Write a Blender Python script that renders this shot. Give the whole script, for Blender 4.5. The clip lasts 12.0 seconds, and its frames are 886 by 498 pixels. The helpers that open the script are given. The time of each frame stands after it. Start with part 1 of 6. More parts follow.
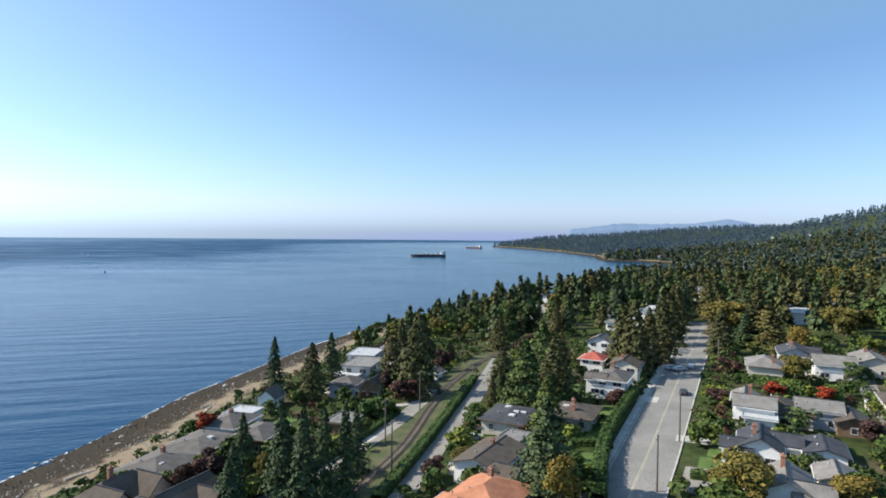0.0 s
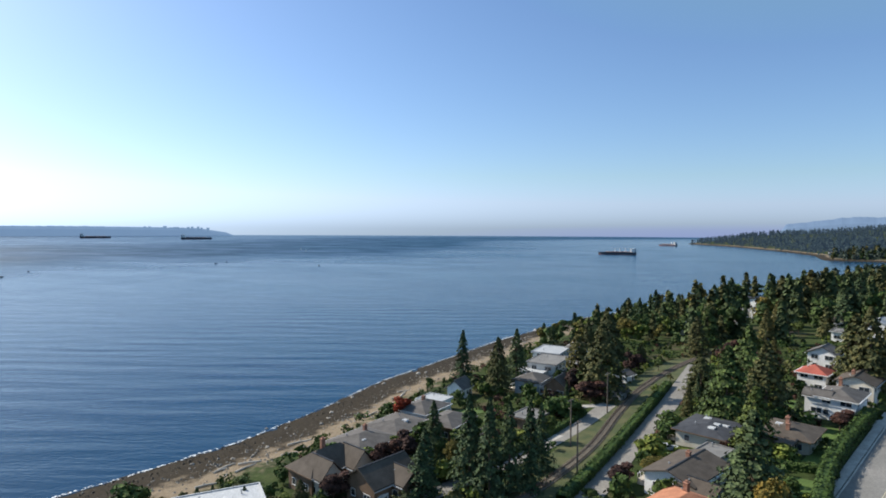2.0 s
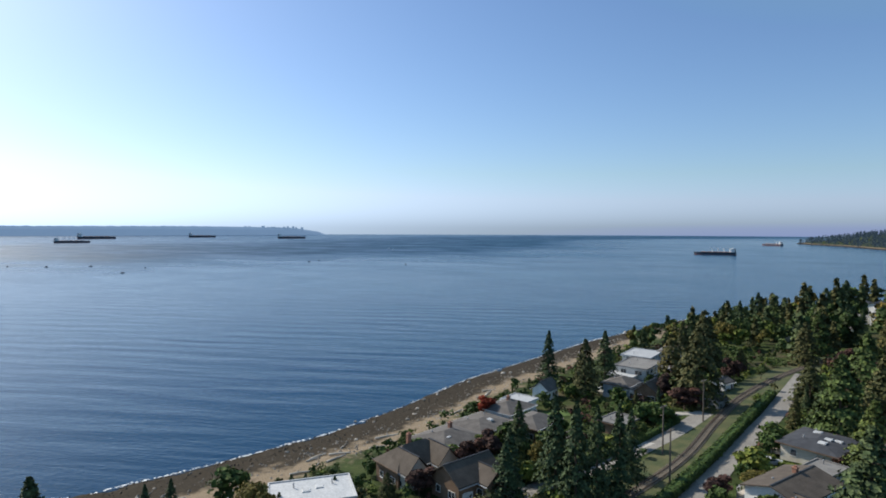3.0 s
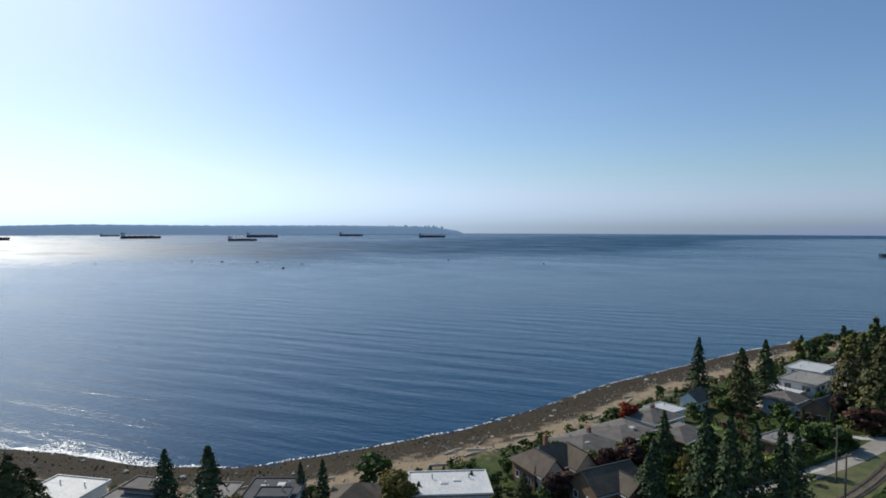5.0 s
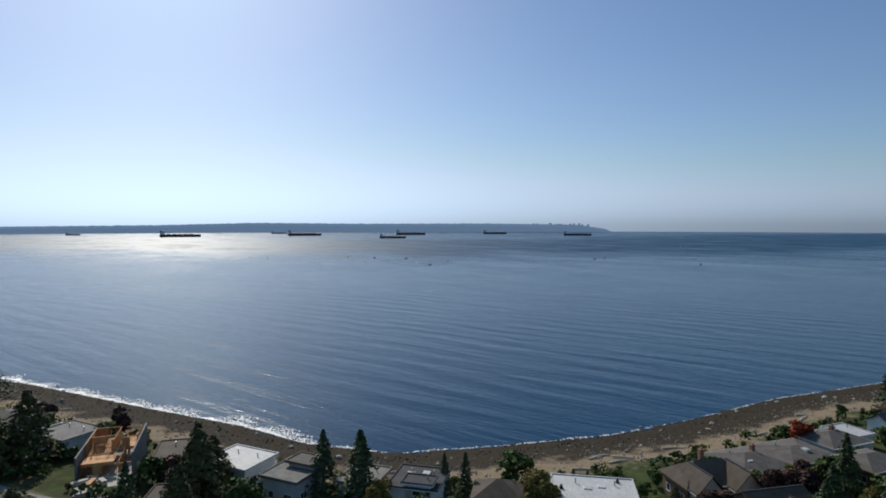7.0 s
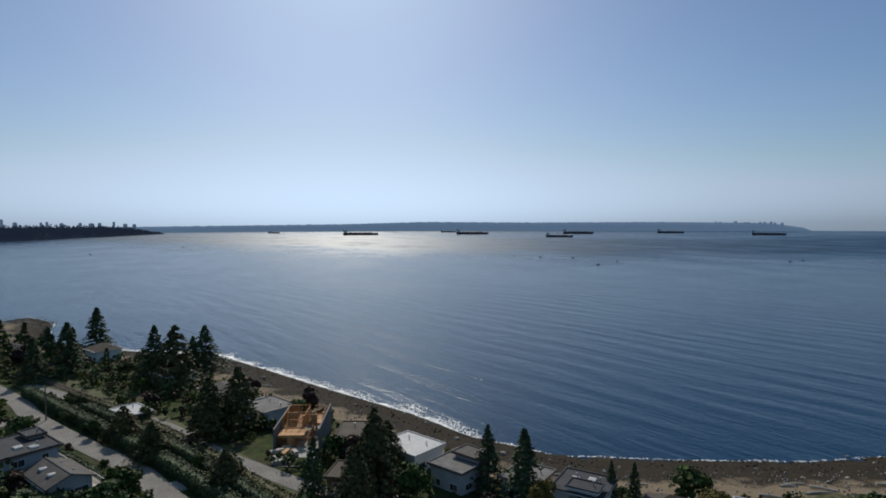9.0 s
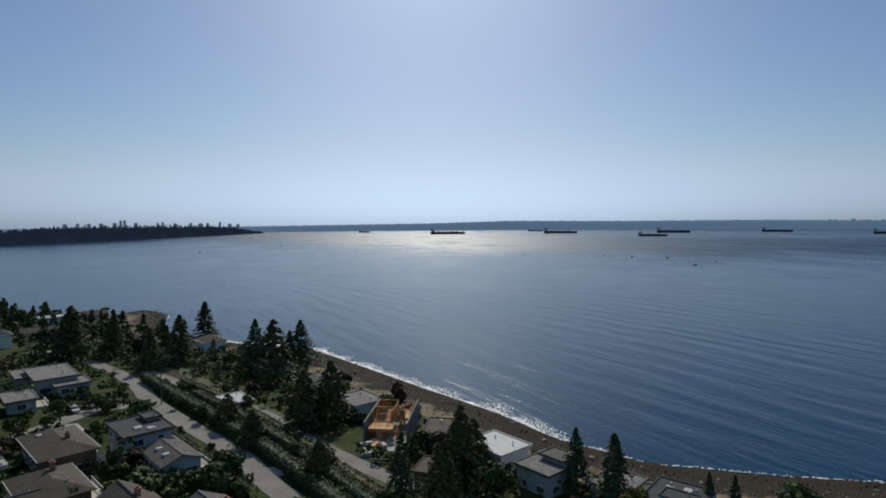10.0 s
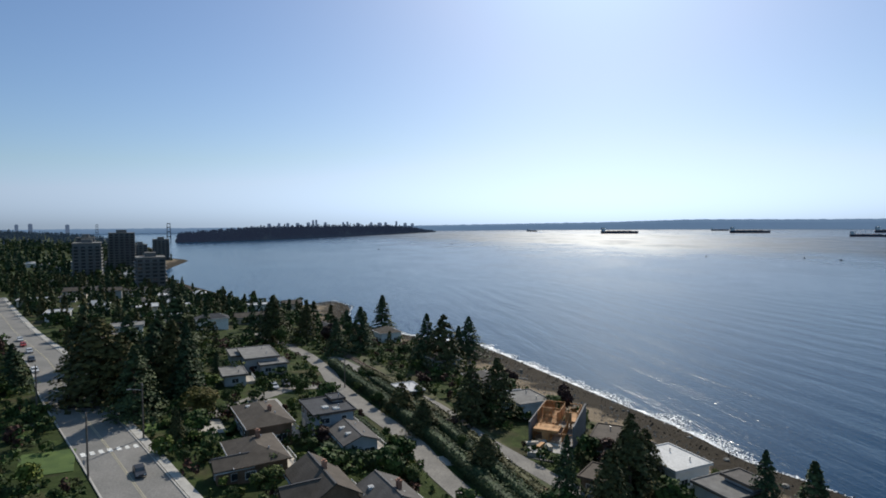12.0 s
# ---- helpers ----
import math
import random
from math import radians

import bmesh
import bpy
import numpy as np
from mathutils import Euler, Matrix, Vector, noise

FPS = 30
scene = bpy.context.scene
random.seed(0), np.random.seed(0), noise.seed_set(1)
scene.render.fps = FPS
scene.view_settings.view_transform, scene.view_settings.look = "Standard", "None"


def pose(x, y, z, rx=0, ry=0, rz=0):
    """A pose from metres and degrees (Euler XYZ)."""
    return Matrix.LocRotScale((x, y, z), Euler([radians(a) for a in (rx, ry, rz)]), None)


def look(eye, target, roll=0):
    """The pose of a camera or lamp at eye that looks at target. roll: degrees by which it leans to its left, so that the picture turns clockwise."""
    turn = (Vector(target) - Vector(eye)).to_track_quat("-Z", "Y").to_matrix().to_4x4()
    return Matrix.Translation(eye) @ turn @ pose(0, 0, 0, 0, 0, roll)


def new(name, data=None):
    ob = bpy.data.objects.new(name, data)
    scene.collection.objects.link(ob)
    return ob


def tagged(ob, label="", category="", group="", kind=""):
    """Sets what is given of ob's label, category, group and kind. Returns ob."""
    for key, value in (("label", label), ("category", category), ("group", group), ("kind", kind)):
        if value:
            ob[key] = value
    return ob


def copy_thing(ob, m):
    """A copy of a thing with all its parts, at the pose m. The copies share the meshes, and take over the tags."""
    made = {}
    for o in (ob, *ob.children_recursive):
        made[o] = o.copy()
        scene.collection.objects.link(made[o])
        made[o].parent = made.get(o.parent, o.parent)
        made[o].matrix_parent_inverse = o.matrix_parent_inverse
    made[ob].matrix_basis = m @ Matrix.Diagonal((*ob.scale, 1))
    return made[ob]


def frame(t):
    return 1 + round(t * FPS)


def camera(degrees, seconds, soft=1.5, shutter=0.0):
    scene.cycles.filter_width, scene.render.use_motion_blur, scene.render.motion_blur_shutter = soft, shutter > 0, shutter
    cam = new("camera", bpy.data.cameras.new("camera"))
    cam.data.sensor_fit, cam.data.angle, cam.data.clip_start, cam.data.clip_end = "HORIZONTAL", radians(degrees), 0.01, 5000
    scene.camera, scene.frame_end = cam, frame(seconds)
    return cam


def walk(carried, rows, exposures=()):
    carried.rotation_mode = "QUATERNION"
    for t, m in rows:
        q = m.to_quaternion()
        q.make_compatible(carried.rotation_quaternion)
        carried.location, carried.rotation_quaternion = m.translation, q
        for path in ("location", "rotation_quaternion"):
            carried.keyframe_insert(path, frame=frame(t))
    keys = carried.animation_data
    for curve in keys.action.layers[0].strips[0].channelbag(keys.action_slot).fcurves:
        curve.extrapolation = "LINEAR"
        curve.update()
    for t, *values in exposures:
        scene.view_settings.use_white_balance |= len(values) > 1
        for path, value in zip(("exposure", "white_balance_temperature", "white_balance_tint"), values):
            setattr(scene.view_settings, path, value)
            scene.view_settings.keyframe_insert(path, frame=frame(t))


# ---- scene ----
# ---- camera ----
cam = camera(74.54, 12.0, soft=1.8)
walk(cam, [
    (0, pose(0, 0, 58, 88.47, -0.60, -0.00)),
    (0.5, pose(0, 0, 58, 88.28, -0.41, 3.10)),
    (1, pose(0, 0, 58, 88.19, -0.39, 7.40)),
    (1.5, pose(0, 0, 58, 88.11, -0.39, 12.79)),
    (2, pose(0, 0, 58, 88.03, -0.28, 18.11)),
    (2.5, pose(0, 0, 58, 87.95, -0.27, 22.68)),
    (3, pose(0, 0, 58, 87.92, -0.16, 26.48)),
    (5, pose(0, 0, 58, 87.80, -0.08, 39.98)),
    (5.5, pose(0, 0, 58, 87.70, 0.03, 43.21)),
    (6, pose(0, 0, 58, 87.72, 0.11, 46.60)),
    (6.5, pose(0, 0, 58, 87.63, 0.06, 50.22)),
    (7, pose(0, 0, 58, 87.59, 0.00, 54.06)),
    (9, pose(0, 0, 58, 87.49, 0.11, 70.29)),
    (9.5, pose(0, 0, 58, 87.47, 0.20, 74.63)),
    (10, pose(0, 0, 58, 87.42, 0.33, 78.80)),
    (10.5, pose(0, 0, 58, 87.43, 0.29, 83.34)),
    (11, pose(0, 0, 58, 87.44, 0.31, 87.74)),
    (11.5, pose(0, 0, 58, 87.43, 0.38, 91.65)),
    (12, pose(0, 0, 58, 87.43, 0.42, 95.18)),
], exposures=((0, 0.91), (1.5, 0.72), (3.0, 0.45), (5.0, 0.17), (7.0, -0.17), (9.0, -0.48), (10.5, -0.56), (11.5, -0.47), (12, -0.06)))

# ---- light ----
SUN_AZ, SUN_EL = 80.0, 36.0      # degrees to the left of +y, and above the horizon
world = bpy.data.worlds.new("sky")
scene.world = world
world.use_nodes = True
wn = world.node_tree
sky = wn.nodes.new("ShaderNodeTexSky")
sky.sky_type, sky.sun_disc = "NISHITA", False
sky.sun_elevation, sky.sun_rotation = radians(SUN_EL), radians(-SUN_AZ)
sky.altitude, sky.air_density, sky.dust_density, sky.ozone_density = 0, 1.0, 0.8, 6.0
# a clear, slightly milky sea sky: blue never falls below green, nor red above it
part_rgb, join_rgb = wn.nodes.new("ShaderNodeSeparateColor"), wn.nodes.new("ShaderNodeCombineColor")
wn.links.new(sky.outputs[0], part_rgb.inputs[0])
for channel, gain, way in (("Red", 0.79, "MINIMUM"), ("Blue", 1.27, "MAXIMUM")):
    g, pick = wn.nodes.new("ShaderNodeMath"), wn.nodes.new("ShaderNodeMath")
    g.operation, pick.operation = "MULTIPLY", way
    g.inputs[1].default_value = gain
    wn.links.new(part_rgb.outputs["Green"], g.inputs[0])
    wn.links.new(g.outputs[0], pick.inputs[0])
    wn.links.new(part_rgb.outputs[channel], pick.inputs[1])
    wn.links.new(pick.outputs[0], join_rgb.inputs[channel])
wn.links.new(part_rgb.outputs["Green"], join_rgb.inputs["Green"])
veil = wn.nodes.new("ShaderNodeMix")      # a thin high haze keeps the far side of the sky from falling darker than this
veil.data_type, veil.blend_type = "RGBA", "LIGHTEN"
veil.inputs[0].default_value, veil.inputs[7].default_value = 1.0, (1.25, 2.35, 3.9, 1)
wn.links.new(join_rgb.outputs[0], veil.inputs[6])
wn.links.new(veil.outputs[2], wn.nodes["Background"].inputs[0])
wn.nodes["Background"].inputs[1].default_value = 0.1
sun = new("sun", bpy.data.lights.new("sun", "SUN"))
sun.data.energy, sun.data.angle, sun.data.color = 4.6, radians(0.5), (1.0, 0.925, 0.80)
sun.matrix_world = look((0, 0, 0), (math.sin(radians(SUN_AZ)) * math.cos(radians(SUN_EL)), -math.cos(radians(SUN_AZ)) * math.cos(radians(SUN_EL)), -math.sin(radians(SUN_EL))))


# ---- materials ----
def shader(name, rough=0.8, metal=0.0, spec=0.5):
    m = bpy.data.materials.new(name)
    m.use_nodes = True
    nt = m.node_tree
    b = nt.nodes["Principled BSDF"]
    b.inputs["Roughness"].default_value, b.inputs["Metallic"].default_value = rough, metal
    b.inputs["Specular IOR Level"].default_value = spec
    return m, nt, b


def noise_node(nt, scale, detail=3.0, rough=0.55, stretch=None):
    tc = nt.nodes.new("ShaderNodeTexCoord")
    n = nt.nodes.new("ShaderNodeTexNoise")
    n.inputs["Scale"].default_value, n.inputs["Detail"].default_value, n.inputs["Roughness"].default_value = scale, detail, rough
    if stretch:
        mp = nt.nodes.new("ShaderNodeMapping")
        mp.inputs["Scale"].default_value = stretch
        nt.links.new(tc.outputs["Object"], mp.inputs[0])
        nt.links.new(mp.outputs[0], n.inputs["Vector"])
    else:
        nt.links.new(tc.outputs["Object"], n.inputs["Vector"])
    return n


def ramp(nt, source, stops):
    r = nt.nodes.new("ShaderNodeValToRGB")
    while len(r.color_ramp.elements) < len(stops):
        r.color_ramp.elements.new(0.5)
    for e, (p, c) in zip(r.color_ramp.elements, stops):
        e.position, e.color = p, (*c, 1)
    nt.links.new(source, r.inputs[0])
    return r.outputs[0]


def mix(nt, fac, a, b, kind="MIX"):
    n = nt.nodes.new("ShaderNodeMix")
    n.data_type, n.blend_type = "RGBA", kind
    for sock, v in ((n.inputs[0], fac), (n.inputs[6], a), (n.inputs[7], b)):
        if isinstance(v, (int, float)):
            sock.default_value = v
        elif isinstance(v, tuple):
            sock.default_value = (*v, 1)
        else:
            nt.links.new(v, sock)
    return n.outputs[2]


def bump(nt, b, source, strength, distance):
    n = nt.nodes.new("ShaderNodeBump")
    n.inputs["Strength"].default_value, n.inputs["Distance"].default_value = strength, distance
    nt.links.new(source, n.inputs["Height"])
    nt.links.new(n.outputs[0], b.inputs["Normal"])
    return n


def surface(name, c1, c2, big=0.25, fine=4.0, rough=0.85, relief=0.02, metal=0.0, spread=0.12, spec=0.4):
    """Two tones at a large scale, grain and relief at a small one, and a slight shift from object to object."""
    m, nt, b = shader(name, rough, metal, spec)
    n1, n2 = noise_node(nt, big), noise_node(nt, fine, 4)
    col = ramp(nt, n1.outputs[0], ((0.35, c1), (0.65, c2)))
    g = ramp(nt, n2.outputs[0], ((0.3, (0.72, 0.72, 0.72)), (0.7, (1.15, 1.15, 1.15))))
    col = mix(nt, 1.0, col, g, "MULTIPLY")
    oi = nt.nodes.new("ShaderNodeObjectInfo")
    o = ramp(nt, oi.outputs["Random"], ((0, (1 - spread,) * 3), (1, (1 + spread,) * 3)))
    nt.links.new(mix(nt, 1.0, col, o, "MULTIPLY"), b.inputs["Base Color"])
    bump(nt, b, n2.outputs[0], 0.6, relief)
    return m


def courses(name, c1, c2, step, rough=0.9):
    """Roofing in courses: thin bands up the slope, mottled."""
    m, nt, b = shader(name, rough, 0, 0.3)
    n1, n2 = noise_node(nt, 0.5), noise_node(nt, 3.0, 4, 0.6, (1, 1, 4))
    w = nt.nodes.new("ShaderNodeTexWave")
    tc = nt.nodes.new("ShaderNodeTexCoord")
    nt.links.new(tc.outputs["Object"], w.inputs[0])
    w.bands_direction, w.wave_profile = "Z", "SAW"
    w.inputs["Scale"].default_value, w.inputs["Distortion"].default_value = 0.314 / step, 0.6
    col = mix(nt, ramp(nt, n2.outputs[0], ((0.3, (0, 0, 0)), (0.7, (1, 1, 1)))), c1, c2)
    col = mix(nt, 0.35, col, ramp(nt, n1.outputs[0], ((0.35, tuple(v * 0.6 for v in c1)), (0.7, tuple(min(1, v * 1.3) for v in c2)))))
    nt.links.new(col, b.inputs["Base Color"])
    bump(nt, b, w.outputs[1], 0.5, 0.04)
    return m


def foliage(name, dark, mid, light, rough=0.7):
    """Leaves: each spray its own tone, each plant its own shift."""
    m, nt, b = shader(name, rough, 0, 0.12)
    g = nt.nodes.new("ShaderNodeNewGeometry")
    oi = nt.nodes.new("ShaderNodeObjectInfo")
    col = ramp(nt, g.outputs["Random Per Island"], ((0.0, dark), (0.55, mid), (1.0, light)))
    sh = ramp(nt, oi.outputs["Random"], ((0, (0.75, 0.82, 0.8)), (0.5, (1, 1, 1)), (1, (1.25, 1.1, 0.95))))
    col = mix(nt, 1.0, col, sh, "MULTIPLY")
    n = noise_node(nt, 0.35, 2)
    col = mix(nt, 1.0, col, ramp(nt, n.outputs[0], ((0.3, (0.75, 0.75, 0.75)), (0.7, (1.2, 1.2, 1.2)))), "MULTIPLY")
    nt.links.new(col, b.inputs["Base Color"])
    return m


M = {}
M["conifer"] = foliage("conifer_leaf", (0.024, 0.040, 0.022), (0.046, 0.073, 0.034), (0.080, 0.112, 0.050))
M["cedar"] = foliage("cedar_leaf", (0.034, 0.040, 0.017), (0.070, 0.074, 0.029), (0.115, 0.103, 0.038))
M["green"] = foliage("broad_leaf", (0.024, 0.038, 0.014), (0.055, 0.084, 0.026), (0.10, 0.14, 0.04))
M["lime"] = foliage("bright_leaf", (0.045, 0.068, 0.015), (0.09, 0.125, 0.026), (0.15, 0.18, 0.04))
M["gold"] = foliage("golden_leaf", (0.055, 0.055, 0.014), (0.115, 0.10, 0.026), (0.19, 0.14, 0.034))
M["red"] = foliage("red_leaf", (0.10, 0.015, 0.01), (0.26, 0.035, 0.015), (0.38, 0.07, 0.03))
M["purple"] = foliage("plum_leaf", (0.02, 0.013, 0.012), (0.055, 0.03, 0.026), (0.095, 0.05, 0.04))
# greyed blue and lightened: distance haze put into the leaf colour
M["farleaf_hazed"] = foliage("far_leaf_hazed", (0.028, 0.045, 0.04), (0.05, 0.073, 0.062), (0.082, 0.106, 0.085))
M["hedge"] = foliage("hedge_leaf", (0.024, 0.040, 0.014), (0.050, 0.082, 0.022), (0.085, 0.130, 0.033))
M["bark"] = surface("bark", (0.07, 0.05, 0.035), (0.13, 0.10, 0.075), 1.5, 9, 0.95, 0.03)
M["white"] = surface("white_stucco", (0.74, 0.73, 0.70), (0.82, 0.81, 0.79), 0.4, 6, 0.85, 0.01)
M["cream"] = surface("cream_stucco", (0.527, 0.476, 0.391), (0.595, 0.552, 0.468), 0.4, 6, 0.85, 0.01)
M["grey"] = surface("grey_siding", (0.36, 0.37, 0.38), (0.44, 0.45, 0.46), 0.4, 6, 0.8, 0.01)
M["bluegrey"] = surface("blue_grey_siding", (0.288, 0.336, 0.384), (0.36, 0.4, 0.44), 0.4, 6, 0.8, 0.01)
M["brownwall"] = surface("brown_siding", (0.136, 0.085, 0.051), (0.196, 0.128, 0.085), 0.5, 6, 0.8, 0.01)
M["trim"] = surface("white_trim", (0.637, 0.637, 0.629), (0.697, 0.697, 0.68), 0.6, 8, 0.6, 0.003)
M["slate"] = courses("slate_shingle", (0.03, 0.033, 0.040), (0.058, 0.061, 0.070), 0.22)
M["shake"] = courses("cedar_shake", (0.0587, 0.0465, 0.0367), (0.0978, 0.0809, 0.0661), 0.25)
M["greyroof"] = courses("grey_shingle", (0.074, 0.067, 0.062), (0.122, 0.112, 0.105), 0.22)
M["paleroof"] = courses("pale_grey_shingle", (0.125, 0.118, 0.11), (0.205, 0.195, 0.183), 0.22)
M["tile"] = courses("clay_tile", (0.29, 0.115, 0.06), (0.42, 0.19, 0.11), 0.35)
M["redroof"] = courses("red_shingle", (0.26, 0.06, 0.045), (0.36, 0.10, 0.07), 0.25)
M["gravelroof"] = surface("gravel_roof", (0.135, 0.13, 0.125), (0.198, 0.192, 0.182), 0.4, 7, 0.95, 0.01)
M["membrane"] = surface("white_roof_membrane", (0.371, 0.383, 0.394), (0.439, 0.445, 0.45), 0.25, 3, 0.7, 0.005)
M["brick"] = surface("chimney_brick", (0.25, 0.12, 0.08), (0.36, 0.19, 0.13), 2, 10, 0.9, 0.02)
M["asphalt"] = surface("asphalt", (0.156, 0.153, 0.144), (0.212, 0.203, 0.191), 0.12, 3, 0.95, 0.01)
M["lane"] = surface("worn_asphalt", (0.18, 0.17, 0.156), (0.246, 0.231, 0.209), 0.2, 2.5, 0.95, 0.015)
M["concrete"] = surface("concrete", (0.315, 0.3, 0.277), (0.413, 0.398, 0.367), 0.5, 5, 0.9, 0.01)
M["paint"] = surface("road_paint", (0.6, 0.59, 0.55), (0.78, 0.77, 0.74), 1.5, 9, 0.7, 0.002)
M["yellowpaint"] = surface("yellow_road_paint", (0.36, 0.32, 0.22), (0.46, 0.42, 0.30), 1.5, 9, 0.7, 0.002)
M["ballast"] = surface("ballast", (0.075, 0.066, 0.05), (0.135, 0.118, 0.09), 0.6, 6, 0.95, 0.05)
M["rust"] = surface("rusty_rail", (0.12, 0.07, 0.045), (0.22, 0.15, 0.11), 2, 8, 0.5, 0.003, 0.6)
M["sleeper"] = surface("weathered_sleeper", (0.09, 0.075, 0.06), (0.16, 0.135, 0.11), 1.5, 9, 0.95, 0.02)
M["rock"] = surface("beach_rock", (0.149, 0.138, 0.115), (0.391, 0.356, 0.31), 0.8, 6, 0.9, 0.05, 0, 0.4)
M["wetrock"] = surface("wet_rock", (0.022, 0.018, 0.013), (0.062, 0.05, 0.036), 0.8, 6, 0.85, 0.05, 0, 0.3)
M["driftwood"] = surface("driftwood", (0.42, 0.37, 0.31), (0.58, 0.53, 0.46), 1, 8, 0.9, 0.02)
M["rawwood"] = surface("raw_lumber", (0.416, 0.208, 0.08), (0.528, 0.288, 0.128), 0.8, 6, 0.8, 0.01)
M["pole"] = surface("pole_wood", (0.10, 0.08, 0.065), (0.17, 0.14, 0.115), 1, 8, 0.9, 0.01)
M["metal"] = surface("grey_metal", (0.30, 0.31, 0.32), (0.42, 0.43, 0.44), 1, 8, 0.45, 0.002, 0.7)
M["rubber"] = surface("rubber", (0.02, 0.02, 0.02), (0.035, 0.035, 0.035), 2, 9, 0.9, 0.002)
M["black"] = surface("dark_metal", (0.02, 0.02, 0.022), (0.04, 0.04, 0.042), 1, 6, 0.5, 0.002, 0.2)
# dark hull paint, blued and lightened to put sea haze into it
M["hull"] = surface("hull_dark_hazed", (0.04, 0.05, 0.07), (0.07, 0.08, 0.10), 0.02, 0.3, 0.5, 0.01)
M["hullred"] = surface("hull_red", (0.25, 0.05, 0.04), (0.33, 0.08, 0.06), 0.02, 0.3, 0.6, 0.01)
M["deck"] = surface("ship_deck", (0.28, 0.16, 0.12), (0.36, 0.22, 0.17), 0.05, 0.5, 0.8, 0.01)
M["shipwhite"] = surface("ship_white", (0.72, 0.72, 0.7), (0.8, 0.8, 0.79), 0.05, 0.5, 0.6, 0.01)
M["tower"] = surface("tower_concrete", (0.122, 0.122, 0.126), (0.166, 0.166, 0.166), 0.05, 1, 0.85, 0.01)


def glass_material():
    m, nt, b = shader("window_glass", 0.06, 0.0, 0.8)
    n = noise_node(nt, 0.7)
    nt.links.new(ramp(nt, n.outputs[0], ((0.3, (0.012, 0.016, 0.02)), (0.7, (0.05, 0.06, 0.07)))), b.inputs["Base Color"])
    return m


M["glass"] = glass_material()


def ground_material():
    m, nt, b = shader("ground", 0.95, 0, 0.1)
    at = nt.nodes.new("ShaderNodeAttribute")
    at.attribute_name = "inland"
    wob = noise_node(nt, 0.12, 5, 0.65)
    ad = nt.nodes.new("ShaderNodeMath")
    ad.operation = "MULTIPLY_ADD"
    nt.links.new(wob.outputs[0], ad.inputs[0])
    ad.inputs[1].default_value = 0.30
    nt.links.new(at.outputs["Fac"], ad.inputs[2])
    stone = noise_node(nt, 1.6, 5, 0.7)
    speck = noise_node(nt, 5.0, 3, 0.7)
    patch = noise_node(nt, 0.07, 4, 0.6)
    patch2 = noise_node(nt, 0.4, 4, 0.6)
    wet = ramp(nt, stone.outputs[0], ((0.3, (0.014, 0.011, 0.008)), (0.6, (0.042, 0.033, 0.022)), (0.8, (0.09, 0.073, 0.052))))
    sand = ramp(nt, speck.outputs[0], ((0.3, (0.125, 0.095, 0.062)), (0.55, (0.215, 0.168, 0.115)), (0.8, (0.35, 0.29, 0.215))))
    grass = ramp(nt, patch.outputs[0], ((0.35, (0.026, 0.036, 0.014)), (0.5, (0.042, 0.062, 0.02)), (0.62, (0.06, 0.058, 0.032)), (0.72, (0.10, 0.085, 0.06))))
    grass = mix(nt, 1.0, grass, ramp(nt, patch2.outputs[0], ((0.3, (0.55, 0.6, 0.55)), (0.7, (1.25, 1.2, 1.1)))), "MULTIPLY")
    # "inland" is metres from the waterline / 100, the wobble adds 0.05 to 0.25
    col = mix(nt, ramp(nt, ad.outputs[0], ((0.29, (0, 0, 0)), (0.34, (1, 1, 1)))), wet, sand)
    col = mix(nt, ramp(nt, ad.outputs[0], ((0.40, (0, 0, 0)), (0.44, (1, 1, 1)))), col, grass)
    nt.links.new(col, b.inputs["Base Color"])
    bump(nt, b, stone.outputs[0], 0.7, 0.35)
    return m


